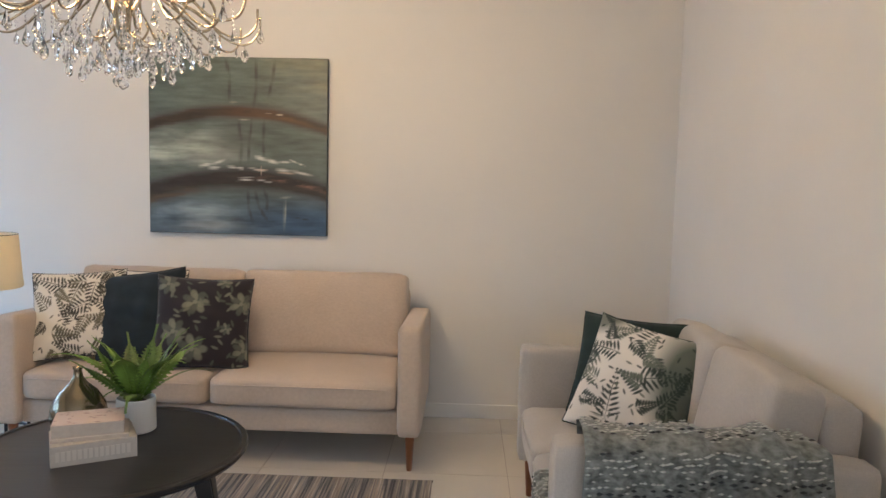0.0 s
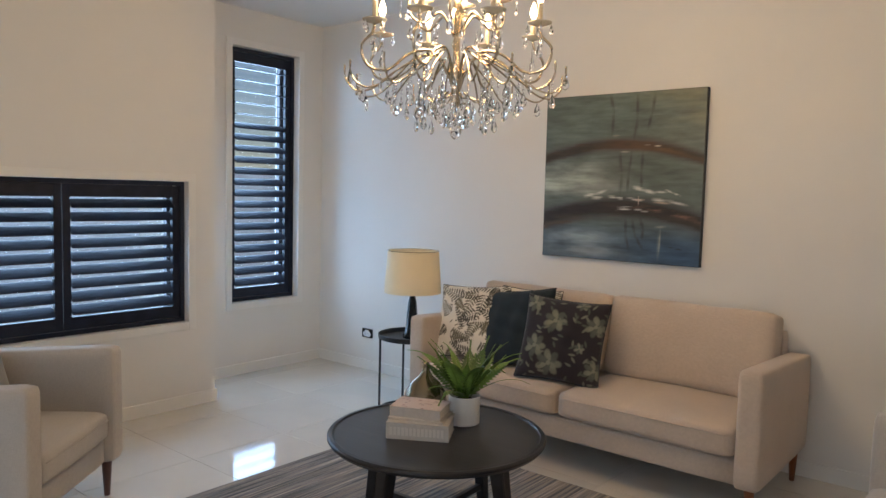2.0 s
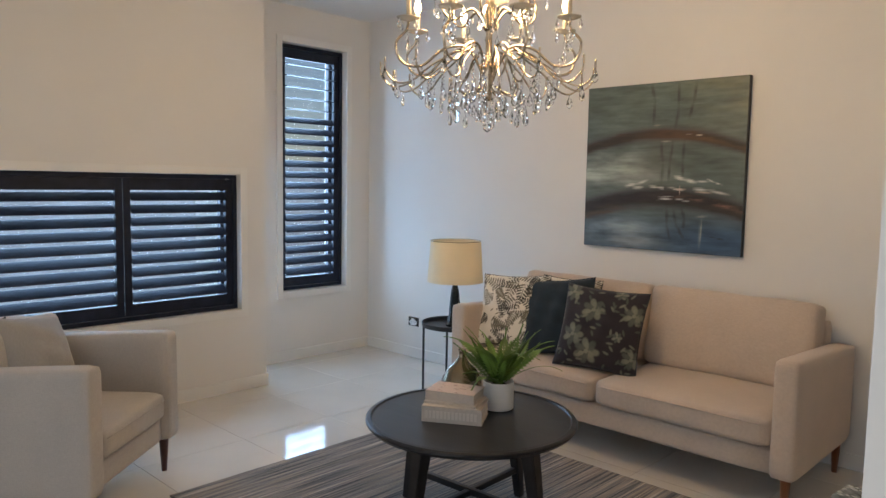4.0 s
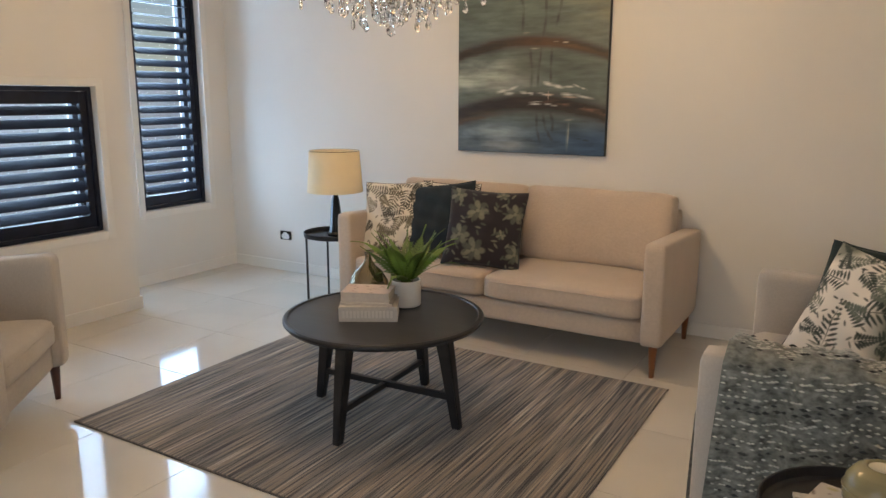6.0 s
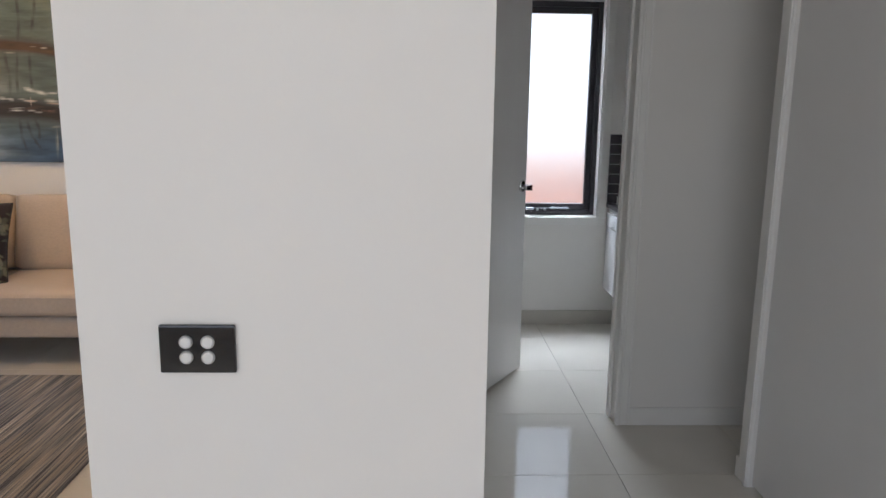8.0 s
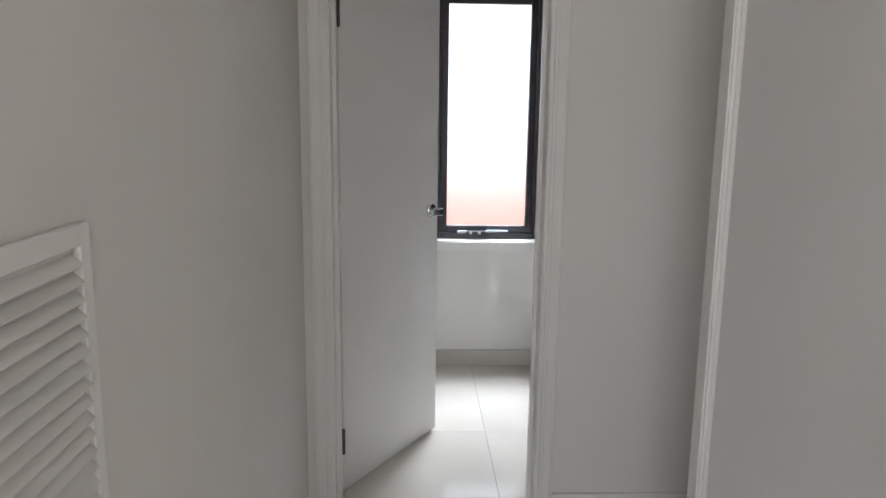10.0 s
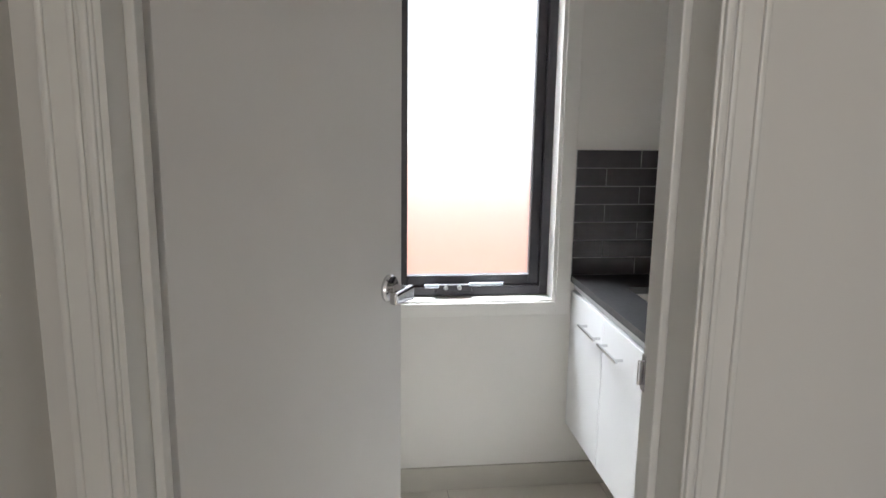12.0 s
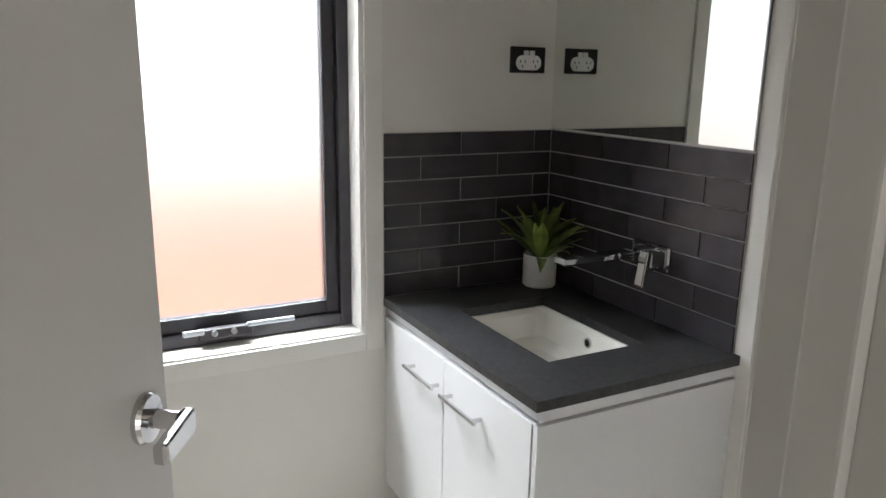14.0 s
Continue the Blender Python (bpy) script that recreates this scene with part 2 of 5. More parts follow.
def box(bm, x0, x1, y0, y1, z0, z1, bevel=0.0, seg=2):
    r = bmesh.ops.create_cube(bm, size=1)
    vs = r["verts"]
    for v in vs:
        v.co = Vector(((x0 + x1) / 2 + v.co.x * (x1 - x0), (y0 + y1) / 2 + v.co.y * (y1 - y0), (z0 + z1) / 2 + v.co.z * (z1 - z0)))
    if bevel:
        es = list({e for v in vs for e in v.link_edges})
        bmesh.ops.bevel(bm, geom=es, offset=bevel, segments=seg, affect='EDGES', profile=0.6)
    return bm


def boxes(*specs, bevel=0.0):
    bm = bmesh.new()
    for s in specs:
        box(bm, *s, bevel=bevel)
    return bm


def lathe(profile, n=32, cap=True):
    """A body turned round z from (radius, height) pairs."""
    bm = bmesh.new()
    rings = []
    for r, z in profile:
        rings.append([bm.verts.new((r * math.cos(2 * math.pi * k / n), r * math.sin(2 * math.pi * k / n), z)) for k in range(n)])
    for a, b in zip(rings, rings[1:]):
        for k in range(n):
            bm.faces.new((a[k], a[(k + 1) % n], b[(k + 1) % n], b[k]))
    if cap:
        bm.faces.new(rings[0][::-1])
        bm.faces.new(rings[-1])
    return bm


def tube(points, radius, n=8, bm=None, taper=1.0):
    bm = bm or bmesh.new()
    pts = [Vector(p) for p in points]
    rings = []
    up = Vector((0, 0, 1))
    for i, p in enumerate(pts):
        d = (pts[min(i + 1, len(pts) - 1)] - pts[max(i - 1, 0)]).normalized()
        a = d.cross(up)
        if a.length < 0.05:
            a = d.cross(Vector((1, 0, 0)))
        a.normalize()
        b = d.cross(a).normalized()
        r = radius * (1 + (taper - 1) * i / max(1, len(pts) - 1))
        rings.append([bm.verts.new(p + a * r * math.cos(2 * math.pi * k / n) + b * r * math.sin(2 * math.pi * k / n)) for k in range(n)])
    for r0, r1 in zip(rings, rings[1:]):
        for k in range(n):
            bm.faces.new((r0[k], r0[(k + 1) % n], r1[(k + 1) % n], r1[k]))
    bm.faces.new(rings[0][::-1])
    bm.faces.new(rings[-1])
    bmesh.ops.recalc_face_normals(bm, faces=bm.faces)
    return bm


def spline(ctrl, n=24):
    """Smooth points through control points (Catmull-Rom)."""
    c = [Vector(p) for p in ctrl]
    c = [c[0] * 2 - c[1]] + c + [c[-1] * 2 - c[-2]]
    out = []
    segs = len(c) - 3
    for i in range(segs):
        for k in range(n // segs + 1):
            t = k / (n // segs + 1)
            a, b, d, e = c[i:i + 4]
            out.append(0.5 * ((2 * b) + (d - a) * t + (2 * a - 5 * b + 4 * d - e) * t * t + (3 * b - a - 3 * d + e) * t ** 3))
    out.append(c[-2])
    return out


def soft_box(sx, sy, sz, r, n=10, crown=0.0, front=0.0, wob=0.0, seed=0):
    """An upholstered block, rounded all round, with a crowned top and bulged front; centre at the origin."""
    bm = bmesh.new()
    half = Vector((sx / 2, sy / 2, sz / 2))
    grid = {}

    def vert(i, j, k):
        key = (i, j, k)
        if key not in grid:
            def axis(q, h):
                s = -1 + 2 * q / n
                s = math.copysign(abs(s) ** 0.75, s)
                return s * h
            p = Vector((axis(i, half.x), axis(j, half.y), axis(k, half.z)))
            inner = Vector([max(-h + r, min(h - r, c)) for c, h in zip(p, half)])
            d = p - inner
            if d.length > 1e-9:
                p = inner + d.normalized() * r
            u, v, w = p.x / half.x, p.y / half.y, p.z / half.z
            if crown:
                p.z += crown * (1 - u * u) * (1 - v * v) * (1 if w > 0 else 0.15) * abs(w)
            if front:
                p.y += front * (1 - u * u) * (1 - w * w) * v
            if wob:
                q = noise.noise_vector(Vector((p.x * 5 + seed, p.y * 5, p.z * 5)))
                p += q * wob
            grid[key] = bm.verts.new(p)
        return grid[key]
    for a in range(n):
        for b in range(n):
            for f in ((0, 0), (0, n), (1, 0), (1, n), (2, 0), (2, n)):
                ax, lv = f
                quad = []
                for da, db in ((0, 0), (1, 0), (1, 1), (0, 1)):
                    idx = [0, 0, 0]
                    idx[ax] = lv
                    idx[(ax + 1) % 3] = a + da
                    idx[(ax + 2) % 3] = b + db
                    quad.append(vert(*idx))
                bm.faces.new(quad if lv else quad[::-1])
    return bm


def move(bm, m):
    bmesh.ops.transform(bm, matrix=m, verts=bm.verts)
    return bm


def colour_mesh(me, colours):
    at = me.color_attributes.new("Col", 'FLOAT_COLOR', 'POINT')
    at.data.foreach_set("color", np.concatenate([colours, np.ones((len(colours), 1))], 1).astype(np.float32).ravel())


# ---- pictures brushed into small colour fields ----
class Field:
    def __init__(self, n, base):
        self.n = n
        self.a = np.ones((n, n, 3)) * np.array(base)
        g = (np.arange(n) + 0.5) / n
        self.u, self.v = np.meshgrid(g, g, indexing="ij")

    def dab(self, u, v, ru, rv, ang, c, k=1.0, soft=0.35):
        ca, sa = math.cos(ang), math.sin(ang)
        du, dv = self.u - u, self.v - v
        p, q = (du * ca + dv * sa) / ru, (-du * sa + dv * ca) / rv
        w = np.clip((1 - np.sqrt(p * p + q * q)) / soft, 0, 1) * k
        self.a += w[..., None] * (np.array(c) - self.a)

    def stroke(self, pts, r, c, k=1.0, soft=0.5):
        for (u0, v0), (u1, v1) in zip(pts, pts[1:]):
            du, dv = u1 - u0, v1 - v0
            L = math.hypot(du, dv) or 1e-6
            self.dab((u0 + u1) / 2, (v0 + v1) / 2, L / 2 + r, r, math.atan2(dv, du), c, k, soft)

    def fern(self, u, v, ang, L, c, k=1.0):
        ca, sa = math.cos(ang), math.sin(ang)
        self.stroke([(u, v), (u + ca * L, v + sa * L)], 0.006, c, k)
        m = 9
        for i in range(m):
            t = (i + 0.7) / m
            s = L * 0.36 * (1 - t) + 0.012
            for side in (-1, 1):
                a = ang + side * 1.05
                pu, pv = u + ca * L * t, v + sa * L * t
                self.dab(pu + math.cos(a) * s / 2, pv + math.sin(a) * s / 2, s / 2, 0.014, a, c, k, 0.4)

    def flower(self, u, v, r, c, c2):
        for ring in range(3):
            q = r * (1 - 0.3 * ring)
            m = 7 - ring
            for i in range(m):
                a = 2 * math.pi * (i + 0.5 * ring) / m
                self.dab(u + math.cos(a) * q * 0.6, v + math.sin(a) * q * 0.6, q * 0.42, q * 0.3, a, c if (i + ring) % 2 else c2, 0.8, 0.4)
        self.dab(u, v, r * 0.2, r * 0.2, 0, c2, 1)

    def sample(self, u, v):
        i = np.clip((np.asarray(u) * self.n).astype(int), 0, self.n - 1)
        j = np.clip((np.asarray(v) * self.n).astype(int), 0, self.n - 1)
        return self.a[i, j]


# ---- structure ----
ZC = 2.85
X_R, X_L, X_L2 = 1.56, -3.31, -3.80
Y_P, Y_S = 4.44, 0.69
Y_D0, Y_D1 = 2.845, 3.00
X_C0, X_C1, Y_CC = 1.664, 2.87, 2.365
Y_W, X_V = 4.49, 3.385
Y_B = -2.5


def wall(name, label, *specs):
    return single(name, boxes(*specs), M_WALL, label, "wall", "structure")


wall("wall_painting", "off-white painted plaster wall behind the sofa", (-4.1, 1.56, Y_P, Y_P + 0.25, 0, ZC))
wall("wall_step", "off-white painted wall with a low wide window and a step", (X_L - 0.3, X_L, Y_B, 1.32, 0, ZC), (X_L - 0.3, X_L, 2.87, 3.07, 0, ZC),
     (X_L - 0.3, X_L, 1.32, 2.87, 0, 0.575), (X_L - 0.3, X_L, 1.32, 2.87, 1.505, ZC))
wall("wall_return", "off-white painted return of the stepped wall", (X_L2 - 0.3, X_L - 0.3, 2.95, 3.07, 0, ZC))
wall("wall_corner", "off-white painted wall with a tall narrow window", (X_L2 - 0.3, X_L2, 3.07, 3.535, 0, ZC), (X_L2 - 0.3, X_L2, 4.18, Y_P, 0, ZC),
     (X_L2 - 0.3, X_L2, 3.535, 4.18, 0, 0.57), (X_L2 - 0.3, X_L2, 3.535, 4.18, 2.56, ZC))
wall("wall_partition", "off-white painted partition between lounge and passage", (X_R, X_C0, Y_S, Y_P + 0.25, 0, ZC), (1.072, X_R, Y_S, Y_S + 0.11, 0, ZC))
wall("wall_powder_door", "off-white painted wall with the powder room doorway", (X_C0, 1.748, Y_D0, Y_D1, 0, ZC), (2.508, 3.6, Y_D0, Y_D1, 0, ZC), (1.748, 2.508, Y_D0, Y_D1, 2.06, ZC))
wall("wall_powder_window", "off-white painted powder room wall with a frosted window", (X_C0, 2.15, Y_W, Y_W + 0.2, 0, ZC), (2.772, 3.6, Y_W, Y_W + 0.2, 0, ZC),
     (2.15, 2.772, Y_W, Y_W + 0.2, 0, 0.74), (2.15, 2.772, Y_W, Y_W + 0.2, 2.145, ZC))
wall("wall_powder_vanity", "off-white painted powder room wall behind the vanity", (X_V, X_V + 0.2, Y_D1, Y_W, 0, ZC))
wall("wall_passage", "off-white painted passage wall around the cupboard door", (X_C1, X_C1 + 0.2, Y_B, 1.39, 0, ZC), (X_C1, X_C1 + 0.2, 2.26, Y_CC, 0, ZC), (X_C1, X_C1 + 0.2, 1.39, 2.26, 2.06, ZC))
wall("wall_recess", "off-white painted wall closing the recess past the cupboard", (X_C1 + 0.2, 3.6, Y_CC - 0.1, Y_CC, 0, ZC), (3.6, 3.7, Y_CC - 0.1, Y_D1, 0, ZC))
# Unseen closing wall; its wide opening is assumed, cut for the added fill lamp.
wall("wall_entry", "plain off-white wall of the entry", (X_L - 0.3, -1.1, Y_B - 0.2, Y_B, 0, ZC), (2.7, X_C1 + 0.2, Y_B - 0.2, Y_B, 0, ZC),
     (-1.1, 2.7, Y_B - 0.2, Y_B, 0, 0.5), (-1.1, 2.7, Y_B - 0.2, Y_B, 2.5, ZC))
single("ceiling", boxes((-4.3, 4.0, Y_B - 0.3, 5.0, ZC, ZC + 0.25)), M_CEIL, "plain white plaster ceiling", "ceiling", "structure")
floor = single("floor", boxes((-4.1, 3.6, Y_B, 4.69, -0.15, -0.004)), M_GROUT, "polished cream porcelain floor tiles with fine joints", "floor", "structure")
single("ground", boxes((-400, 400, -400, 400, -0.5, -0.2)), M_GROUND, "pale paved ground outside the house", "ground", "structure")
single("courtyard", boxes((-1.0, 6.0, 4.72, 7.6, -0.2, -0.12)), M_BRICK, "sunlit terracotta courtyard paving behind frosted glass", "paving", "structure")
single("garden_wall", boxes((-1.0, 6.0, 7.6, 7.8, -0.2, 0.98)), M_BRICK, "low sunlit terracotta garden wall behind frosted glass", "wall", "structure")
single("side_fence", boxes((-7.2, -7.0, -3, 8, -0.2, 1.7)), M_FENCE, "pale side fence seen through louvres", "fence", "structure")


def skirting(name, *specs):
    return single(name, boxes(*specs, bevel=0.003), M_TRIM, "low white painted skirting board", "skirting", "structure")


SK = 0.085
skirting("baseboard_lounge", (X_L2, X_R, Y_P - 0.013, Y_P, 0, SK), (X_L2, X_L2 + 0.013, 3.083, Y_P - 0.013, 0, SK), (X_L2, X_L, 3.07, 3.083, 0, SK),
         (X_L, X_L + 0.013, Y_B, 3.083, 0, SK), (X_R - 0.013, X_R, Y_S + 0.11, Y_P - 0.013, 0, SK))
skirting("baseboard_passage", (X_C0, X_C0 + 0.013, Y_S, Y_D0 - 0.02, 0, SK), (2.556, 3.6, Y_D0 - 0.013, Y_D0, 0, SK), (X_C1 - 0.013, X_C1, Y_B, 1.31, 0, SK), (X_C1 - 0.013, X_C1, 2.34, Y_CC, 0, SK), (1.072, X_C0, Y_S - 0.013, Y_S, 0, SK))
single("baseboard_powder", boxes((X_C0, X_V, Y_W - 0.010, Y_W, 0, 0.094), (X_V - 0.010, X_V, Y_D1, Y_W - 0.01, 0, 0.094)), M_SKIRT_TILE, "beige tiled skirting in the powder room", "skirting", "structure")


def moulding(bm, a0, a1, z0, z1, face, out):
    """Upright board in the xz plane; face: y of the wall, out: -1 towards smaller y; the bead runs on the a0 side."""
    w = a1 - a0
    for s0, s1, th in ((0, 1, 0.010), (0.06, 0.24, 0.017), (0.30, 0.44, 0.014), (0.82, 0.97, 0.016)):
        x0, x1 = a0 + w * s0, a0 + w * s1
        box(bm, min(x0, x1), max(x0, x1), min(face, face + out * th), max(face, face + out * th), z0, z1, bevel=0.003)


bm = bmesh.new()
moulding(bm, 1.754, 1.692, 0, 2.07, Y_D0, -1)
moulding(bm, 2.490, 2.556, 0, 2.07, Y_D0, -1)
box(bm, 1.692, 2.556, Y_D0 - 0.012, Y_D0, 2.07, 2.14, bevel=0.003)
moulding(bm, 2.500, 2.570, 0, 2.07, Y_D1, 1)
box(bm, 1.748, 1.762, Y_D0 - 0.003, Y_D1 + 0.003, 0, 2.06)
box(bm, 2.494, 2.508, Y_D0 - 0.003, Y_D1 + 0.003, 0, 2.06)
box(bm, 1.762, 2.494, Y_D0 - 0.003, Y_D1 + 0.003, 2.045, 2.06)
box(bm, 1.762, 1.776, Y_D1 - 0.078, Y_D1 - 0.038, 0, 2.045, bevel=0.003)
box(bm, 2.480, 2.494, Y_D1 - 0.078, Y_D1 - 0.038, 0, 2.045, bevel=0.003)
trim_1 = single("trim_1", bm, M_TRIM, "cream moulded architrave and jamb of the doorway", "door frame", "structure")
bm = boxes((2.4915, 2.4945, Y_D1 - 0.040, Y_D1 + 0.003, 1.010, 1.068))
box(bm, 2.4845, 2.4915, Y_D1 - 0.003, Y_D1 + 0.004, 1.018, 1.058, bevel=0.002)
part("strike_plate", bm, M_CHROME, trim_1, "chrome strike plate")

# passage cupboard door in the side wall
bm = boxes((X_C1 - 0.012, X_C1, 1.31, 1.39, 0, 2.14), (X_C1 - 0.012, X_C1, 2.26, 2.34, 0, 2.14), (X_C1 - 0.012, X_C1, 1.39, 2.26, 2.06, 2.14), bevel=0.003)
box(bm, X_C1 - 0.018, X_C1 - 0.012, 1.365, 1.385, 0, 2.08, bevel=0.002)
box(bm, X_C1 - 0.018, X_C1 - 0.012, 2.265, 2.285, 0, 2.08, bevel=0.002)
single("trim_2", bm, M_TRIM, "cream moulded architrave of the cupboard door", "door frame", "structure")
door2 = thing("door_2", "closed white cupboard door with a bow pull handle", "door", pose(X_C1, 1.825, 0), kind="structure")
part("leaf", boxes((0.01, 0.045, -0.432, 0.432, 0.012, 2.05), bevel=0.002), M_DOOR, door2)
part("pull_handle", tube(spline([(0.012, -0.37, 0.835), (-0.022, -0.37, 0.855), (-0.034, -0.37, 0.93), (-0.022, -0.37, 1.005), (0.012, -0.37, 1.025)], 24), 0.0065, 10), M_STEEL, door2, "brushed steel bow handle", smooth=True)

# powder room door, half open inwards
door1 = thing("door_1", "half-open white flush door with chrome lever", "door", pose(1.775, Y_D1 + 0.002, 0, 0, 0, 57.7), kind="structure")
part("leaf", boxes((0, 0.695, 0, 0.036, 0.012, 2.042), bevel=0.002), M_DOOR, door1)
for z in (0.22, 1.80):
    part("hinge", tube([(-0.006, -0.006, z - 0.05), (-0.006, -0.006, z + 0.05)], 0.0075, 10), M_HINGE, door1, "dark bronze hinge knuckle", smooth=True)
for out, y in ((-1, 0.0), (1, 0.036)):
    lever = part("door_handle", move(lathe([(0.031, 0), (0.031, 0.006), (0.028, 0.011), (0.012, 0.012), (0.011, 0.045)], 32), pose(0.633, y, 1.045, 90 if out < 0 else -90)), M_CHROME, door1, "polished chrome lever on round rose", smooth=False)
    b = bmesh.new()
    box(b, -0.014, 0.088, -0.008, 0.008, -0.022, 0.012, bevel=0.006, seg=3)
    for v in b.verts:
        k = max(0, v.co.x) / 0.088
        v.co.y += -0.016 * math.sin(k * 2.6)
        v.co.z += (0.012 * k if v.co.z < 0 else 0.003 * k)
    part("lever", move(b, pose(0.633, y + out * 0.052, 1.045, 0, 0, 0 if out < 0 else 0) @ Matrix.Diagonal((-1, -out, 1, 1))), M_CHROME, lever)


# ---- windows and shutters ----
def shutter(name, label, width, height, panels, louvre_n, at):
    """Louvred shutter in the local yz plane, centred; +x looks into the room."""
    s = thing(name, label, "shutter", at)
    part("outer_frame", boxes((-0.03, 0.03, -width / 2, -width / 2 + 0.028, 0, height), (-0.03, 0.03, width / 2 - 0.028, width / 2, 0, height),
                              (-0.03, 0.03, -width / 2 + 0.028, width / 2 - 0.028, 0, 0.028), (-0.03, 0.03, -width / 2 + 0.028, width / 2 - 0.028, height - 0.028, height), bevel=0.003), M_SHUTTER, s)
    pw = (width - 0.056) / panels
    lw = pw - 0.096
    bm = bmesh.new()
    sec = [(0.0445 * math.cos(a), 0.0055 * math.sin(a)) for a in [2 * math.pi * k / 12 for k in range(12)]]
    ends = [[bm.verts.new((x, y, z)) for x, z in sec] for y in (-lw / 2, lw / 2)]
    for k in range(12):
        bm.faces.new((ends[0][k], ends[0][(k + 1) % 12], ends[1][(k + 1) % 12], ends[1][k]))
    bm.faces.new(ends[0][::-1])
    bm.faces.new(ends[1])
    bmesh.ops.recalc_face_normals(bm, faces=bm.faces)
    me = link_mesh("louvre", bm, M_SHUTTER)
    rail = 0.075
    for i in range(panels):
        y0 = -width / 2 + 0.028 + pw * i
        p = part("panel", boxes((-0.014, 0.014, y0 + 0.002, y0 + 0.048, 0.03, height - 0.03), bevel=0.002), M_SHUTTER, s)
        part("stile", boxes((-0.014, 0.014, y0 + pw - 0.048, y0 + pw - 0.002, 0.03, height - 0.03), bevel=0.002), M_SHUTTER, p)
        part("bottom_rail", boxes((-0.014, 0.014, y0 + 0.048, y0 + pw - 0.048, 0.03, 0.03 + rail), bevel=0.002), M_SHUTTER, p)
        part("top_rail", boxes((-0.014, 0.014, y0 + 0.048, y0 + pw - 0.048, height - 0.03 - rail, height - 0.03), bevel=0.002), M_SHUTTER, p)
        step = (height - 0.06 - 2 * rail) / louvre_n
        for k in range(louvre_n):
            shared("louvre", me, p, pose(0, y0 + pw / 2, 0.03 + rail + step * (k + 0.5), 0, (OPEN if k > louvre_n * 0.74 and panels == 1 else LOUVRE - 2 * (panels - 1)) + random.uniform(-1.5, 1.5), 0))
    return s


LOUVRE, OPEN = 38, 6
shutter("shutter_low", "navy-black louvred plantation shutters in the low window", 1.546, 0.926, 2, 9, pose(X_L - 0.07, 2.095, 0.577))
shutter("shutter_tall", "navy-black louvred plantation shutter in the tall window", 0.641, 1.986, 1, 20, pose(X_L2 - 0.085, 3.8575, 0.572))


def side_window(name, x, y0, y1, z0, z1):
    w = thing(name, "white-trimmed window behind dark shutters", "window", pose(x, 0, 0), kind="structure")
    t = 0.052
    part("trim", boxes((0, 0.012, y0 - t, y0, z0 - t, z1 + t), (0, 0.012, y1, y1 + t, z0 - t, z1 + t), (0, 0.012, y0, y1, z1, z1 + t), (0, 0.012, y0, y1, z0 - t, z0), bevel=0.003), M_TRIM, w)
    part("window_frame", boxes((-0.24, -0.20, y0, y0 + 0.04, z0, z1), (-0.24, -0.20, y1 - 0.04, y1, z0, z1), (-0.24, -0.20, y0 + 0.04, y1 - 0.04, z0, z0 + 0.04), (-0.24, -0.20, y0 + 0.04, y1 - 0.04, z1 - 0.04, z1)), M_ALU, w)
    g = part("pane", boxes((-0.223, -0.219, y0 + 0.04, y1 - 0.04, z0 + 0.04, z1 - 0.04)), M_CLEAR, w)
    g.visible_shadow = False


side_window("window_1", X_L, 1.32, 2.87, 0.575, 1.505)
side_window("window_2", X_L2, 3.535, 4.18, 0.57, 2.56)

w3 = thing("window_3", "dark aluminium awning window with frosted glass", "window", pose(0, Y_W, 0), kind="structure")
part("trim", boxes((2.095, 2.15, -0.013, 0, 0.69, 2.20), (2.772, 2.825, -0.013, 0, 0.69, 2.20), (2.15, 2.772, -0.013, 0, 2.145, 2.20), (2.15, 2.772, -0.013, 0, 0.69, 0.74), bevel=0.003), M_TRIM, w3)
part("window_sill", boxes((2.15, 2.772, -0.004, 0.07, 0.735, 0.746), (2.760, 2.772, -0.004, 0.07, 0.746, 2.145), (2.15, 2.158, -0.004, 0.07, 0.746, 2.145)), M_TRIM, w3)
part("window_frame", boxes((2.158, 2.190, 0.07, 0.13, 0.747, 2.14), (2.728, 2.760, 0.07, 0.13, 0.747, 2.14), (2.19, 2.728, 0.07, 0.13, 0.747, 0.782), (2.19, 2.728, 0.07, 0.13, 2.105, 2.14), bevel=0.003), M_ALU, w3)
sash = part("sash", boxes((2.191, 2.23, 0.085, 0.125, 0.783, 2.104), (2.690, 2.727, 0.085, 0.125, 0.783, 2.104), (2.23, 2.69, 0.085, 0.125, 0.783, 0.822), (2.23, 2.69, 0.085, 0.125, 2.066, 2.104), bevel=0.004), M_ALU, w3)
g = part("pane", boxes((2.23, 2.69, 0.103, 0.107, 0.822, 2.066)), M_FROST, w3)
g.visible_shadow = False
winder = part("winder", boxes((2.33, 2.47, 0.045, 0.072, 0.765, 0.795), bevel=0.006), M_ALU, w3)
for kx in (2.37, 2.42):
    part("knob", move(lathe([(0.008, 0), (0.008, 0.008), (0.005, 0.011)], 16), pose(kx, 0.045, 0.785, 90)), M_STEEL, winder)
part("crank_handle", boxes((2.29, 2.345, 0.040, 0.052, 0.783, 0.799), (2.455, 2.585, 0.040, 0.052, 0.790, 0.803), bevel=0.005), M_WINDER, winder, "pale plastic winder handle")


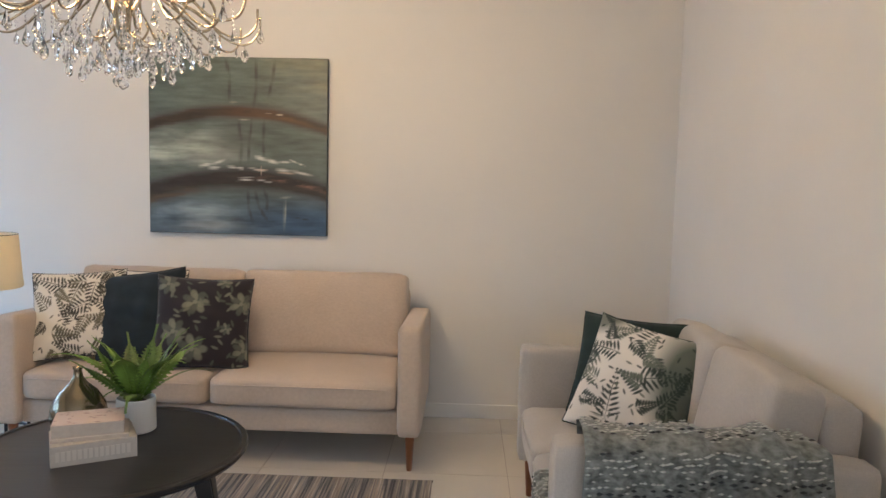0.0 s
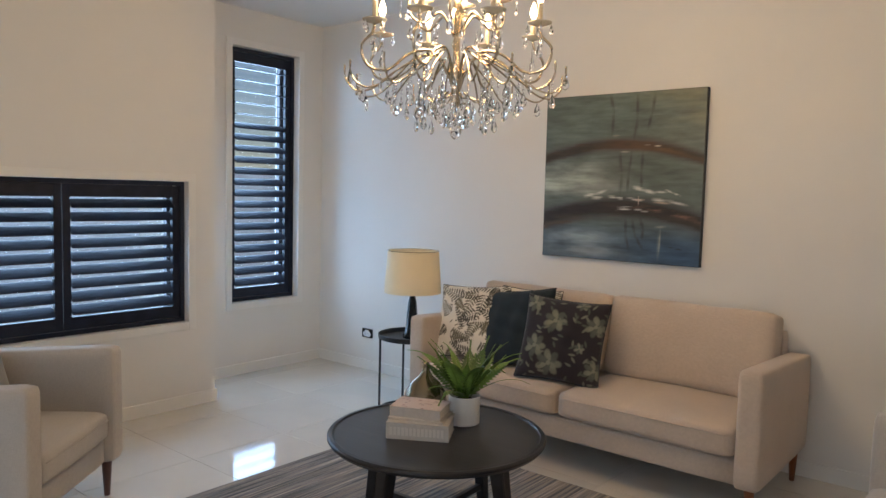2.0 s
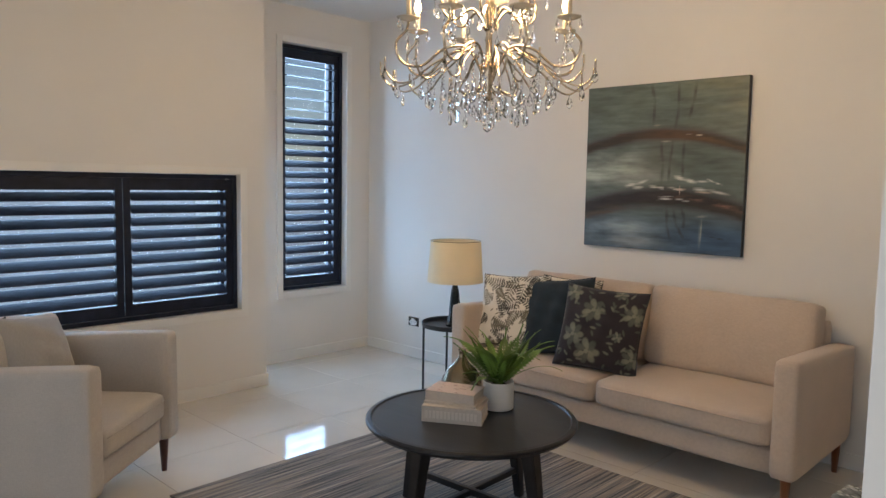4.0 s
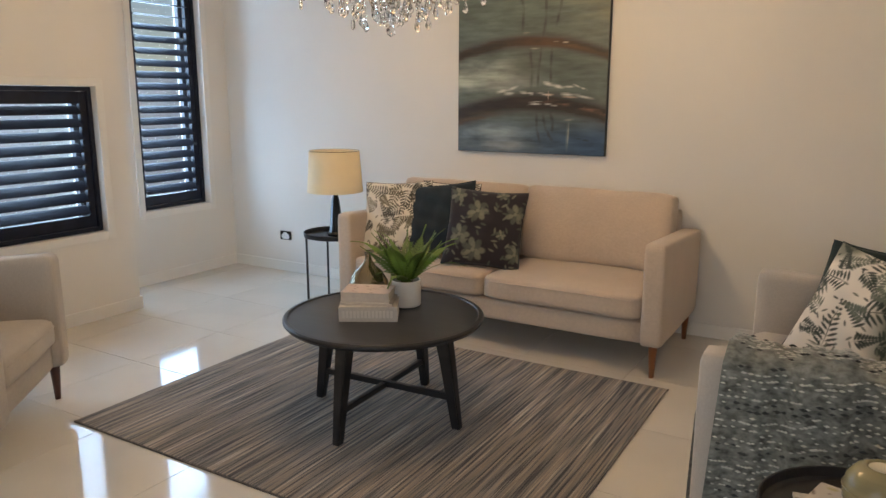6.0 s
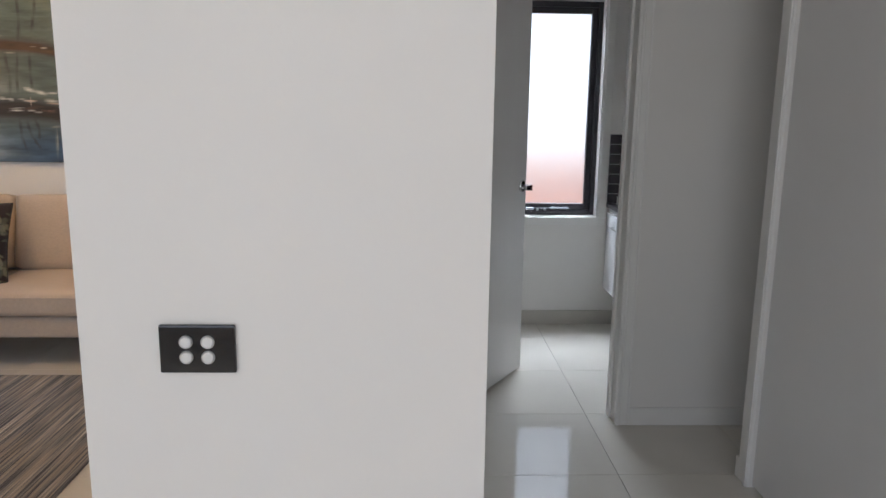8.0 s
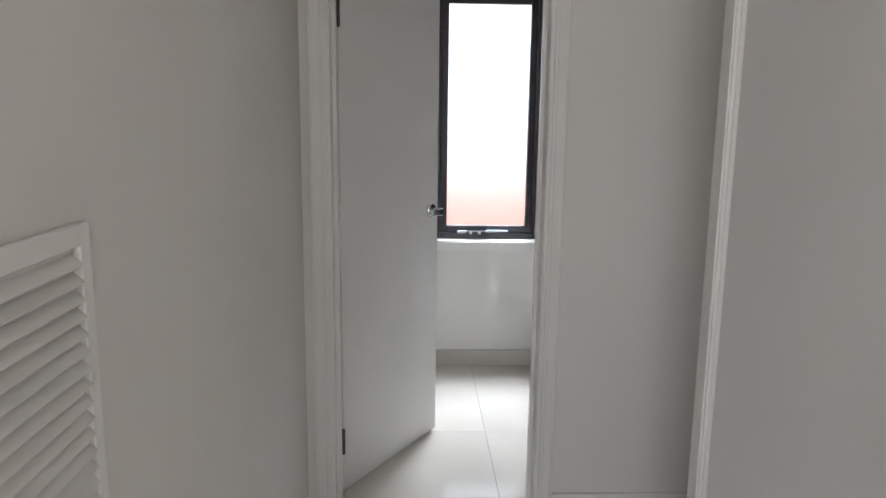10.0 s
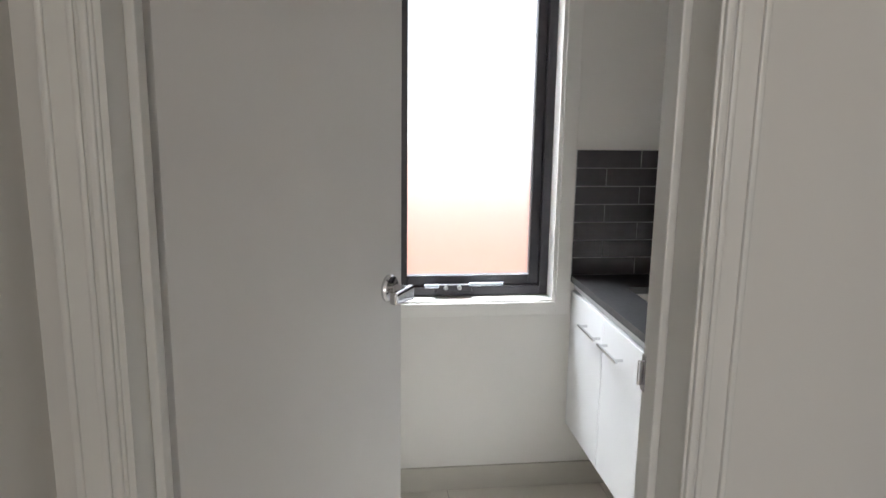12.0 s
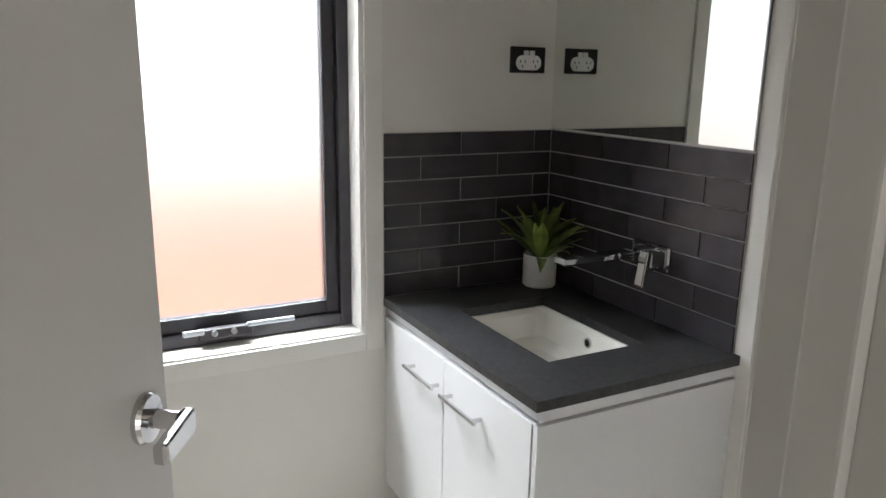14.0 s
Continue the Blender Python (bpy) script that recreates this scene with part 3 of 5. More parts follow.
# ---- plates ----
def power_point(label, at):
    p = thing("power_point", label, "socket", at)
    part("plate", boxes((-0.059, 0.059, -0.010, 0, -0.037, 0.037), bevel=0.003), M_PLATE, p)
    b = bmesh.new()
    for cx in (-0.022, 0.022):
        move_b = lathe([(0.021, 0), (0.021, 0.003), (0.019, 0.004)], 20)
        move(move_b, pose(cx, -0.010, -0.008, 90))
        me = bpy.data.meshes.new("t")
        move_b.to_mesh(me)
        move_b.free()
        b.from_mesh(me)
        bpy.data.meshes.remove(me)
    box(b, -0.022, 0.022, -0.0135, -0.010, -0.029, 0.013)
    part("socket_face", b, M_WHITEPL, p, "white socket faces")
    for cx in (-0.010, 0.010):
        part("rocker", boxes((cx - 0.008, cx + 0.008, -0.016, -0.010, 0.013, 0.026), bevel=0.002), M_WHITEPL, p)
    # Pin openings are solid black blocks; their inner shade is put in as colour.
    for cx in (-0.022, 0.022):
        part("slot_dark", boxes((cx - 0.009, cx - 0.006, -0.0145, -0.013, -0.008, 0.0), (cx + 0.006, cx + 0.009, -0.0145, -0.013, -0.008, 0.0), (cx - 0.0015, cx + 0.0015, -0.0145, -0.013, -0.022, -0.014)), M_PLATE, p)
    return p


power_point("black double power point with white sockets", pose(3.282, Y_W, 1.497))
power_point("black double power point low on the lounge wall", pose(-3.203, Y_P, 0.305))
sw = thing("light_switch", "black glass switch plate with four silver buttons", "switch", pose(1.243, Y_S, 1.10))
part("plate", boxes((-0.0545, 0.0545, -0.009, 0, -0.036, 0.036), bevel=0.003), M_PLATE, sw)
for dx in (-0.0155, 0.0155):
    for dz in (-0.0115, 0.0115):
        part("button", move(lathe([(0.0098, 0), (0.0098, 0.003), (0.0075, 0.005)], 24), pose(dx, -0.009, dz, 90)), M_BUTTON, sw)

vent = thing("air_grille", "white return air grille with close angled slats", "vent", pose(X_C0, 1.01, 0.30))
part("frame", boxes((0, 0.010, -0.20, -0.175, 0, 1.03), (0, 0.010, 0.175, 0.20, 0, 1.03), (0, 0.010, -0.175, 0.175, 0, 0.025), (0, 0.010, -0.175, 0.175, 1.005, 1.03), bevel=0.002), M_TRIM, vent)
slat = link_mesh("slat", move(boxes((-0.009, 0.009, -0.174, 0.174, -0.0012, 0.0012)), pose(0.006, 0, 0, 0, 42, 0)), M_TRIM)
for k in range(48):
    shared("slat", slat, vent, pose(0, 0, 0.04 + k * 0.0202))


# ---- upholstered seats ----
def seat_unit(name, label, category, width, depth, seats, at, cloth, wood, arm_h=0.70, arm_w=0.12, back_h=0.885, seat_h=0.445):
    s = thing(name, label, category, at)
    hw, hd = width / 2, depth / 2
    legz = 0.175
    part("base", move(soft_box(width - 2 * arm_w + 0.02, depth - 0.06, 0.125, 0.018, 8), pose(0, 0.01, legz + 0.0625)), cloth, s, smooth=True)
    for sx in (-1, 1):
        b = soft_box(arm_w, depth, arm_h - legz, 0.028, 12, wob=0.002, seed=sx)
        for v in b.verts:
            if v.co.z > 0:
                v.co.z += 0.022 * (-v.co.y / hd) * (v.co.z / ((arm_h - legz) / 2))
        part("arm", move(b, pose(sx * (hw - arm_w / 2), 0, legz + (arm_h - legz) / 2)), cloth, s, smooth=True)
    iw = width - 2 * arm_w
    part("backrest", move(soft_box(iw - 0.004, 0.13, 0.62, 0.03, 10), pose(0, hd - 0.075, legz + 0.31, -4)), cloth, s, smooth=True)
    cw = iw / seats
    for k in range(seats):
        cx = -iw / 2 + cw * (k + 0.5)
        c = part("seat_cushion", move(soft_box(cw - 0.008, depth - 0.13, seat_h - legz - 0.125, 0.035, 14, crown=0.018, front=0.008, wob=0.004, seed=k * 3.1 + width), pose(cx, -0.055, (seat_h + legz + 0.125) / 2)), cloth, s, smooth=True)
        y, z = -hd + 0.012, (seat_h + legz + 0.125) / 2
        part("piping", tube(spline([(cx - cw / 2 + 0.035, y - 0.003, seat_h - 0.035), (cx, y - 0.012, seat_h - 0.030), (cx + cw / 2 - 0.035, y - 0.003, seat_h - 0.035)], 12), 0.003, 6), cloth, c, smooth=True)
        part("back_cushion", move(soft_box(cw - 0.006, 0.17, back_h - seat_h + 0.02, 0.04, 14, front=0.03, wob=0.006, seed=k * 5.3 + width + 2), pose(cx, hd - 0.215, (seat_h + back_h) / 2, -11)), cloth, s, smooth=True)
    leg = link_mesh("leg", lathe([(0.013, 0), (0.024, 0.17), (0.026, 0.178)], 18), wood, True)
    for sx in (-1, 1):
        for sy in (-1, 1):
            shared("leg", leg, s, pose(sx * (hw - 0.055), sy * (hd - 0.06), 0, -sy * 0, 0, 0))
    return s


seat_unit("sofa", "beige linen two-seat sofa on tapered timber legs", "sofa", 2.085, 0.86, 2, pose(-0.888, 3.965, 0), M_SOFA, M_LEG)
seat_unit("loveseat", "beige linen loveseat with a throw on its arm", "loveseat", 1.32, 0.90, 2, pose(1.055, 2.75, 0, 0, 0, -90), M_CHAIR, M_LEG, arm_h=0.68, seat_h=0.44, back_h=0.84)
seat_unit("armchair", "grey-beige linen armchair on dark tapered legs", "armchair", 0.84, 0.80, 1, pose(-2.33, 1.34, 0, 0, 0, 130.5), M_CHAIR, M_LEG_DARK, arm_h=0.70, seat_h=0.43, back_h=0.80)


# ---- cushions ----
def cushion(name, label, size, thick, at, material, field=None, n=40, pinch=0.07, piping=None):
    n = field.n if field is not None else n
    g = np.linspace(-1, 1, n + 1)
    U, V = np.meshgrid(g, g, indexing="ij")
    h = np.power(np.clip((1 - np.abs(U) ** 2.2) * (1 - np.abs(V) ** 2.2), 0, 1), 0.45) * thick / 2
    pu = U * (1 - pinch * (1 - V ** 2) * np.abs(U) ** 3)
    pv = V * (1 - pinch * (1 - U ** 2) * np.abs(V) ** 3)
    ripple = 0.006 * np.sin(U * 7 + V * 5) * np.cos(V * 8 - U * 3) * np.clip(1 - np.maximum(abs(U), abs(V)), 0, 1) * 2
    verts, cols = [], []
    for sgn in (1, -1):
        verts.append(np.stack([pu * size / 2, -sgn * h - ripple * sgn, pv * size / 2], -1).reshape(-1, 3))
    idx = np.arange((n + 1) ** 2).reshape(n + 1, n + 1)
    q = np.stack([idx[:-1, :-1], idx[1:, :-1], idx[1:, 1:], idx[:-1, 1:]], -1).reshape(-1, 4)
    me = bpy.data.meshes.new("cover")
    faces = np.concatenate([q, q[:, ::-1] + (n + 1) ** 2])
    me.from_pydata(np.concatenate(verts).tolist(), [], faces.tolist())
    me.materials.append(material)
    me.polygons.foreach_set("use_smooth", [True] * len(me.polygons))
    if field is not None:
        c = field.sample((U + 1) / 2, (V + 1) / 2).reshape(-1, 3)
        colour_mesh(me, np.concatenate([c, c]))
    s = thing(name, label, "cushion", at, "scatter cushions")
    ob = new("cover", me)
    ob.parent = s
    edge = []
    for t in np.linspace(0, 4, 81):
        k, f = int(t) % 4, t - int(t)
        u, v = [(-1 + 2 * f, -1), (1, -1 + 2 * f), (1 - 2 * f, 1), (-1, 1 - 2 * f)][k]
        edge.append((u * (1 - pinch * (1 - v * v) * abs(u) ** 3) * size / 2, 0, v * (1 - pinch * (1 - u * u) * abs(v) ** 3) * size / 2))
    part("piping", tube(edge, 0.004, 6), piping or material, s, smooth=True)
    return s


def fern_field(seed, heavy):
    rng = random.Random(seed)
    f = Field(150, (0.72, 0.66, 0.56) if not heavy else (0.74, 0.70, 0.64))
    dark, olive = ((0.035, 0.030, 0.020), (0.13, 0.11, 0.07)) if not heavy else ((0.02, 0.035, 0.028), (0.12, 0.14, 0.11))
    if heavy:
        f.dab(0.95, 0.55, 0.38, 0.75, 0.2, (0.03, 0.055, 0.035), 0.9, 0.5)
        f.dab(0.05, 1.0, 0.3, 0.2, 0.3, (0.05, 0.075, 0.05), 0.8, 0.5)
    for k in range(32):
        u, v = rng.random(), rng.random()
        f.fern(u, v, rng.uniform(0, 6.28), rng.uniform(0.20, 0.42), dark if k % 3 else olive, 0.95)
    for k in range(80):
        u, v, a = rng.random(), rng.random(), rng.uniform(0, 6.28)
        f.dab(u, v, 0.034, 0.011, a, dark if k % 2 else olive, 0.9, 0.4)
    return f


def rose_field():
    rng = random.Random(5)
    f = Field(150, (0.016, 0.012, 0.016))
    for u, v, r in ((0.12, 0.9, 0.13), (0.42, 0.70, 0.15), (0.9, 0.7, 0.14), (0.22, 0.38, 0.15), (0.42, 0.2, 0.17), (0.75, 0.42, 0.07), (0.95, 0.2, 0.13), (0.7, 0.95, 0.09)):
        f.flower(u, v, r, (0.085, 0.095, 0.075), (0.19, 0.19, 0.14))
    for k in range(70):
        a = rng.uniform(0, 6.28)
        f.dab(rng.random(), rng.random(), 0.05, 0.018, a, (0.075, 0.085, 0.065) if k % 2 else (0.16, 0.16, 0.12), 0.8, 0.45)
    return f


F_FERN = fern_field(3, False)
F_FERN2 = fern_field(8, True)
cushion("cushion", "cream cushion printed with dark fern fronds", 0.46, 0.17, pose(-1.64, 3.80, 0.685, -20, -3, 14), M_PRINT, F_FERN, piping=M_BLACK_METAL)
cushion("cushion", "cream fern-print cushion mostly hidden behind another", 0.42, 0.13, pose(-1.38, 4.02, 0.69, -14, 0, 4), M_PRINT, F_FERN, piping=M_BLACK_METAL)
cushion("cushion", "plain navy velvet cushion leaning on the sofa back", 0.47, 0.17, pose(-1.33, 3.83, 0.685, -20, -7, 6), M_NAVY)
cushion("cushion", "black cushion printed with grey roses", 0.475, 0.16, pose(-0.975, 3.75, 0.672, -20, 3, 14), M_PRINT, rose_field(), piping=M_BLACK_METAL)
cushion("cushion", "deep green velvet cushion on the loveseat", 0.44, 0.17, pose(1.03, 3.15, 0.652, -22, 1, -30), M_GREENV)
cushion("cushion", "white cushion printed with green fern leaves", 0.47, 0.17, pose(1.03, 2.93, 0.645, -26, 9, -34), M_PRINT, F_FERN2, piping=M_GREENV)
cushion("cushion", "soft grey cushion on the armchair", 0.46, 0.18, pose(-2.42, 1.30, 0.62, -20, 8, 128), M_GREYC)
cushion("cushion", "navy cushion behind a grey one on the armchair", 0.40, 0.14, pose(-2.40, 1.15, 0.62, -18, -4, 140), M_NAVY)

# ---- rug ----
rug = single("rug", boxes((-1.105, 1.105, -0.87, 0.87, 0, 0.010), bevel=0.003), M_RUG, "grey and brown striped woven rug under the table", "rug", at=pose(-0.885, 2.59, 0.0))
for y in (-0.871, 0.871):
    part("binding", boxes((-1.108, 1.108, y - 0.003, y + 0.003, 0, 0.008)), M_RUG_EDGE, rug)

# ---- coffee table ----
TX, TY, TH = -0.84, 2.515, 0.485
table = thing("coffee_table", "round black-stained wooden coffee table with splayed legs", "coffee table", pose(TX, TY, 0.010, 0, 0, 2.5))
part("tabletop", lathe([(0.415, TH - 0.045), (0.438, TH - 0.038), (0.450, TH - 0.024), (0.450, TH - 0.014), (0.444, TH - 0.008), (0.428, TH - 0.007), (0.424, TH - 0.012), (0.418, TH - 0.013), (0.0001, TH - 0.013)], 96, cap=False), M_TABLE, table, smooth=False)
b = bmesh.new()
ring = []
for z, rad, wx, wy in ((0, 0.372, 0.020, 0.017), (0.14, 0.350, 0.024, 0.021), (0.30, 0.325, 0.029, 0.025), (TH - 0.045, 0.300, 0.034, 0.028)):
    ring.append([b.verts.new((rad + sx * wx, sy * wy, z)) for sx, sy in ((-1, -1), (1, -1), (1, 1), (-1, 1))])
for r0, r1 in zip(ring, ring[1:]):
    for k in range(4):
        b.faces.new((r0[k], r0[(k + 1) % 4], r1[(k + 1) % 4], r1[k]))
b.faces.new(ring[0][::-1])
b.faces.new(ring[-1])
bmesh.ops.bevel(b, geom=list(b.edges), offset=0.004, segments=2, affect='EDGES')
leg = link_mesh("leg", b, M_TABLE)
for k in range(4):
    shared("leg", leg, table, pose(0, 0, 0, 0, 0, 90 * k))
bar = link_mesh("stretcher", boxes((-0.345, 0.345, -0.013, 0.013, 0.128, 0.156), bevel=0.004), M_TABLE)
bar2 = link_mesh("stretcher", boxes((-0.345, 0.345, -0.013, 0.013, 0.124, 0.150), bevel=0.004), M_TABLE)
shared("stretcher", bar, table, pose(0, 0, 0))
shared("stretcher", bar2, table, pose(0, 0, 0, 0, 0, 90))

TOP = TH - 0.003


def book(name, label, w, d, h, at, cover_mat, cover=None, bars=0):
    bk = thing(name, label, name, at, "stacked books" if name == "book" else "magazines on the tray")
    part("pages", boxes((-w / 2 + 0.006, w / 2 - 0.004, -d / 2 + 0.005, d / 2 - 0.005, 0.003, h - 0.003)), M_PAPER, bk)
    part("cover", boxes((-w / 2, w / 2, -d / 2, d / 2, 0, 0.003), (-w / 2, w / 2, -d / 2, -d / 2 + 0.004, 0.003, h - 0.003), (-w / 2, w / 2, -d / 2, d / 2, h - 0.003, h), bevel=0.001), cover_mat, bk)
    if cover is not None:
        n = cover.n
        g = np.linspace(0, 1, n + 1)
        U, V = np.meshgrid(g, g, indexing="ij")
        idx = np.arange((n + 1) ** 2).reshape(n + 1, n + 1)
        q = np.stack([idx[:-1, :-1], idx[1:, :-1], idx[1:, 1:], idx[:-1, 1:]], -1).reshape(-1, 4)
        me = bpy.data.meshes.new("cover_print")
        me.from_pydata(np.stack([(U - 0.5) * w, (V - 0.5) * d, U * 0 + h + 0.0006], -1).reshape(-1, 3).tolist(), [], q.tolist())
        me.materials.append(M_COVER)
        colour_mesh(me, cover.sample(U, V).reshape(-1, 3))
        ob = new("cover_print", me)
        ob.parent = bk
    for k in range(bars):
        x0 = -w * 0.44 + k * w * 0.88 / bars
        part("letter_bar", boxes((x0, x0 + w * 0.6 / bars, -d / 2 - 0.0012, -d / 2 - 0.0002, h * 0.25, h * 0.72)), M_LETTER, bk)
    return bk


def cover_field(seed, base, dots):
    rng = random.Random(seed)
    f = Field(48, base)
    for k in range(40):
        f.dab(rng.random(), rng.random(), rng.uniform(0.02, 0.09), rng.uniform(0.015, 0.04), rng.uniform(0, 3), dots[k % len(dots)], 0.85, 0.5)
    return f


book("book", "thick cream clothbound book lying on the table", 0.255, 0.175, 0.068, pose(-0.875, 2.455, TOP, 0, 0, 31), M_BOOKCLOTH, bars=14)
book("book", "slim book between two larger ones", 0.23, 0.16, 0.012, pose(-0.882, 2.462, TOP + 0.068, 0, 0, 24), M_BOOKCLOTH)
book("book", "pale book with a floral printed cover on top", 0.215, 0.15, 0.042, pose(-0.888, 2.465, TOP + 0.080, 0, 0, 23), M_BOOKCLOTH,
     cover_field(2, (0.58, 0.46, 0.41), [(0.13, 0.07, 0.06), (0.26, 0.13, 0.11), (0.66, 0.60, 0.55), (0.34, 0.18, 0.16)]))
vz = single("vase", lathe([(0.055, 0), (0.085, 0.02), (0.098, 0.06), (0.092, 0.10), (0.065, 0.145), (0.032, 0.175), (0.017, 0.20), (0.014, 0.225), (0.019, 0.235), (0.015, 0.235), (0.010, 0.20)], 40, cap=False),
            M_BRONZE, "bulbous bronze glass bottle vase on the table", "vase", smooth=True, at=pose(-1.035, 2.665, TOP))


def frond_mesh(L, width, droop, n=15):
    b = bmesh.new()
    spine = []
    for i in range(n + 1):
        t = i / n
        spine.append(Vector((L * t * (1 - 0.12 * t), 0, L * (0.95 * t - droop * t * t))))
    tube(spine, 0.0022, 4, b, taper=0.3)
    for i in range(2, n + 1):
        t = i / n
        s = width * (math.sin(min(1, t * 1.15 + 0.12) * math.pi) * 0.9 + 0.12)
        p = spine[i]
        d = (spine[i] - spine[i - 1]).normalized()
        for sg in (-1, 1):
            tip = p + Vector((0, sg * s, 0)) + d * s * 0.55 - Vector((0, 0, 0.12 * s))
            mid = (p + tip) / 2
            wv = d * L * 0.032
            vs = [b.verts.new(q) for q in (p - wv * 0.6, mid - wv + Vector((0, 0, 0.002)), tip, mid + wv + Vector((0, 0, 0.002)), p + wv * 0.6)]
            b.faces.new(vs)
    return b


def potted(name, label, at, pot_r, pot_h, fronds, material, make):
    p = thing(name, label, "potted plant", at)
    part("pot", lathe([(pot_r * 0.88, 0), (pot_r, 0.006), (pot_r, pot_h - 0.004), (pot_r * 0.97, pot_h), (pot_r * 0.92, pot_h - 0.003), (pot_r * 0.9, pot_h - 0.03)], 40), M_POT, p, "white ceramic pot", smooth=False)
    part("soil", lathe([(pot_r * 0.9, pot_h - 0.03), (pot_r * 0.5, pot_h - 0.016), (0.001, pot_h - 0.014)], 24, cap=False), M_SOIL, p)
    meshes = [link_mesh("leaf", make(k), material) for k in range(6)]
    rng = random.Random(len(name) + fronds)
    for k in range(fronds):
        tilt = rng.uniform(-14, 52) * (0.4 + 0.6 * (k / fronds))
        s = rng.uniform(0.8, 1.08)
        a = k * 137.5 + rng.uniform(-12, 12)
        shared("leaf", meshes[k % 6], p, pose(0, 0, pot_h - 0.022, 0, 0, a) @ pose(0.006, 0, 0, rng.uniform(-18, 18), tilt - 22, 0) @ Matrix.Diagonal((s, s, s, 1)))
    return p


potted("fern_plant", "green artificial fern in a white pot on the table", pose(-0.835, 2.69, TOP), 0.068, 0.125, 26, M_LEAF, lambda k: frond_mesh(0.245 + 0.022 * k, 0.040, 0.16 + 0.12 * k, 20))


def lance(k):
    b = bmesh.new()
    L, w = 0.19 + 0.010 * k, 0.018
    rows = []
    for i in range(7):
        t = i / 6
        s = w * (math.sin(t * math.pi * 0.92 + 0.22)) + 0.0004
        x, z = L * t * 0.72, L * (0.80 * t - (0.1 + 0.08 * k) * t * t)
        rows.append([b.verts.new((x, -s, z + 0.004)), b.verts.new((x, 0, z)), b.verts.new((x, s, z + 0.004))])
    for r0, r1 in zip(rows, rows[1:]):
        for j in (0, 1):
            b.faces.new((r0[j], r0[j + 1], r1[j + 1], r1[j]))
    return b


# ---- tray tables, lamp ----
def tray_table(label, at):
    t = thing("tray_table", label, "side table", at, "tray tables")
    part("tray", lathe([(0.001, 0.497), (0.205, 0.497), (0.222, 0.502), (0.225, 0.530), (0.222, 0.532), (0.219, 0.530), (0.216, 0.507), (0.205, 0.503), (0.001, 0.503)], 64, cap=False), M_BLACK_METAL, t, smooth=False)
    for k in range(4):
        a = math.pi / 4 + k * math.pi / 2
        c, s = math.cos(a), math.sin(a)
        part("leg", tube([(c * 0.214, s * 0.214, 0), (c * 0.214, s * 0.214, 0.50)], 0.008, 8), M_BLACK_METAL, t)
    part("base_ring", tube([(0.214 * math.cos(a), 0.214 * math.sin(a), 0.012) for a in np.linspace(0, 2 * math.pi, 49)], 0.007, 6), M_BLACK_METAL, t)
    return t


tray_table("round black metal tray table holding a lamp", pose(-2.17, 3.83, 0, 0, 0, 12))
tray_table("round black metal tray table with magazines and a candle jar", pose(1.063, 1.67, 0, 0, 0, 20))
lamp = thing("table_lamp", "table lamp with dark base and cream drum shade", "lamp", pose(-2.17, 3.83, 0.503))
part("base", lathe([(0.060, 0), (0.062, 0.012), (0.050, 0.03), (0.042, 0.08), (0.036, 0.16), (0.028, 0.24), (0.018, 0.28), (0.012, 0.31), (0.010, 0.36)], 12), M_PLATE, lamp, "glossy black faceted base")
shade = part("shade", lathe([(0.190, 0.305), (0.170, 0.583), (0.168, 0.583), (0.188, 0.305)], 64, cap=False), M_SHADE, lamp, "cream cloth shade", smooth=True)
part("rim", tube([(0.170 * math.cos(a), 0.170 * math.sin(a), 0.583) for a in np.linspace(0, 2 * math.pi, 65)], 0.002, 6), M_BRONZE, shade)
part("spider", boxes((-0.169, 0.169, -0.002, 0.002, 0.55, 0.554), (-0.002, 0.002, -0.169, 0.169, 0.55, 0.554), (-0.006, 0.006, -0.006, 0.006, 0.35, 0.554)), M_STEEL, lamp)

MAG = [(0.10, 0.06, 0.05), (0.30, 0.22, 0.17), (0.72, 0.69, 0.64), (0.20, 0.09, 0.06), (0.45, 0.40, 0.16)]
book("magazine", "magazine with a pale patterned cover on the tray", 0.20, 0.27, 0.008, pose(1.035, 1.62, 0.504, 0, 0, 12), M_WHITEPL, cover_field(4, (0.60, 0.56, 0.50), MAG))
book("magazine", "magazine with a pale photographic cover on top", 0.20, 0.27, 0.009, pose(1.025, 1.64, 0.513, 0, 0, -16), M_WHITEPL, cover_field(9, (0.62, 0.57, 0.52), MAG))
jar = thing("candle_jar", "round olive glazed candle jar on magazines", "candle", pose(1.085, 1.69, 0.5235) @ Matrix.Diagonal((0.88, 0.88, 0.85, 1)))
part("bowl", lathe([(0.045, 0), (0.070, 0.012), (0.086, 0.045), (0.088, 0.075), (0.082, 0.105), (0.064, 0.130), (0.040, 0.143), (0.036, 0.141), (0.034, 0.132)], 40, cap=False), M_GLAZE, jar, smooth=True)
part("wax", lathe([(0.035, 0.126), (0.035, 0.137), (0.001, 0.137)], 24, cap=False), M_CANDLE_IN, jar)
part("band", tube([(0.0885 * math.cos(a), 0.0885 * math.sin(a), 0.078) for a in np.linspace(0, 2 * math.pi, 49)], 0.0022, 6), M_GLAZE, jar)

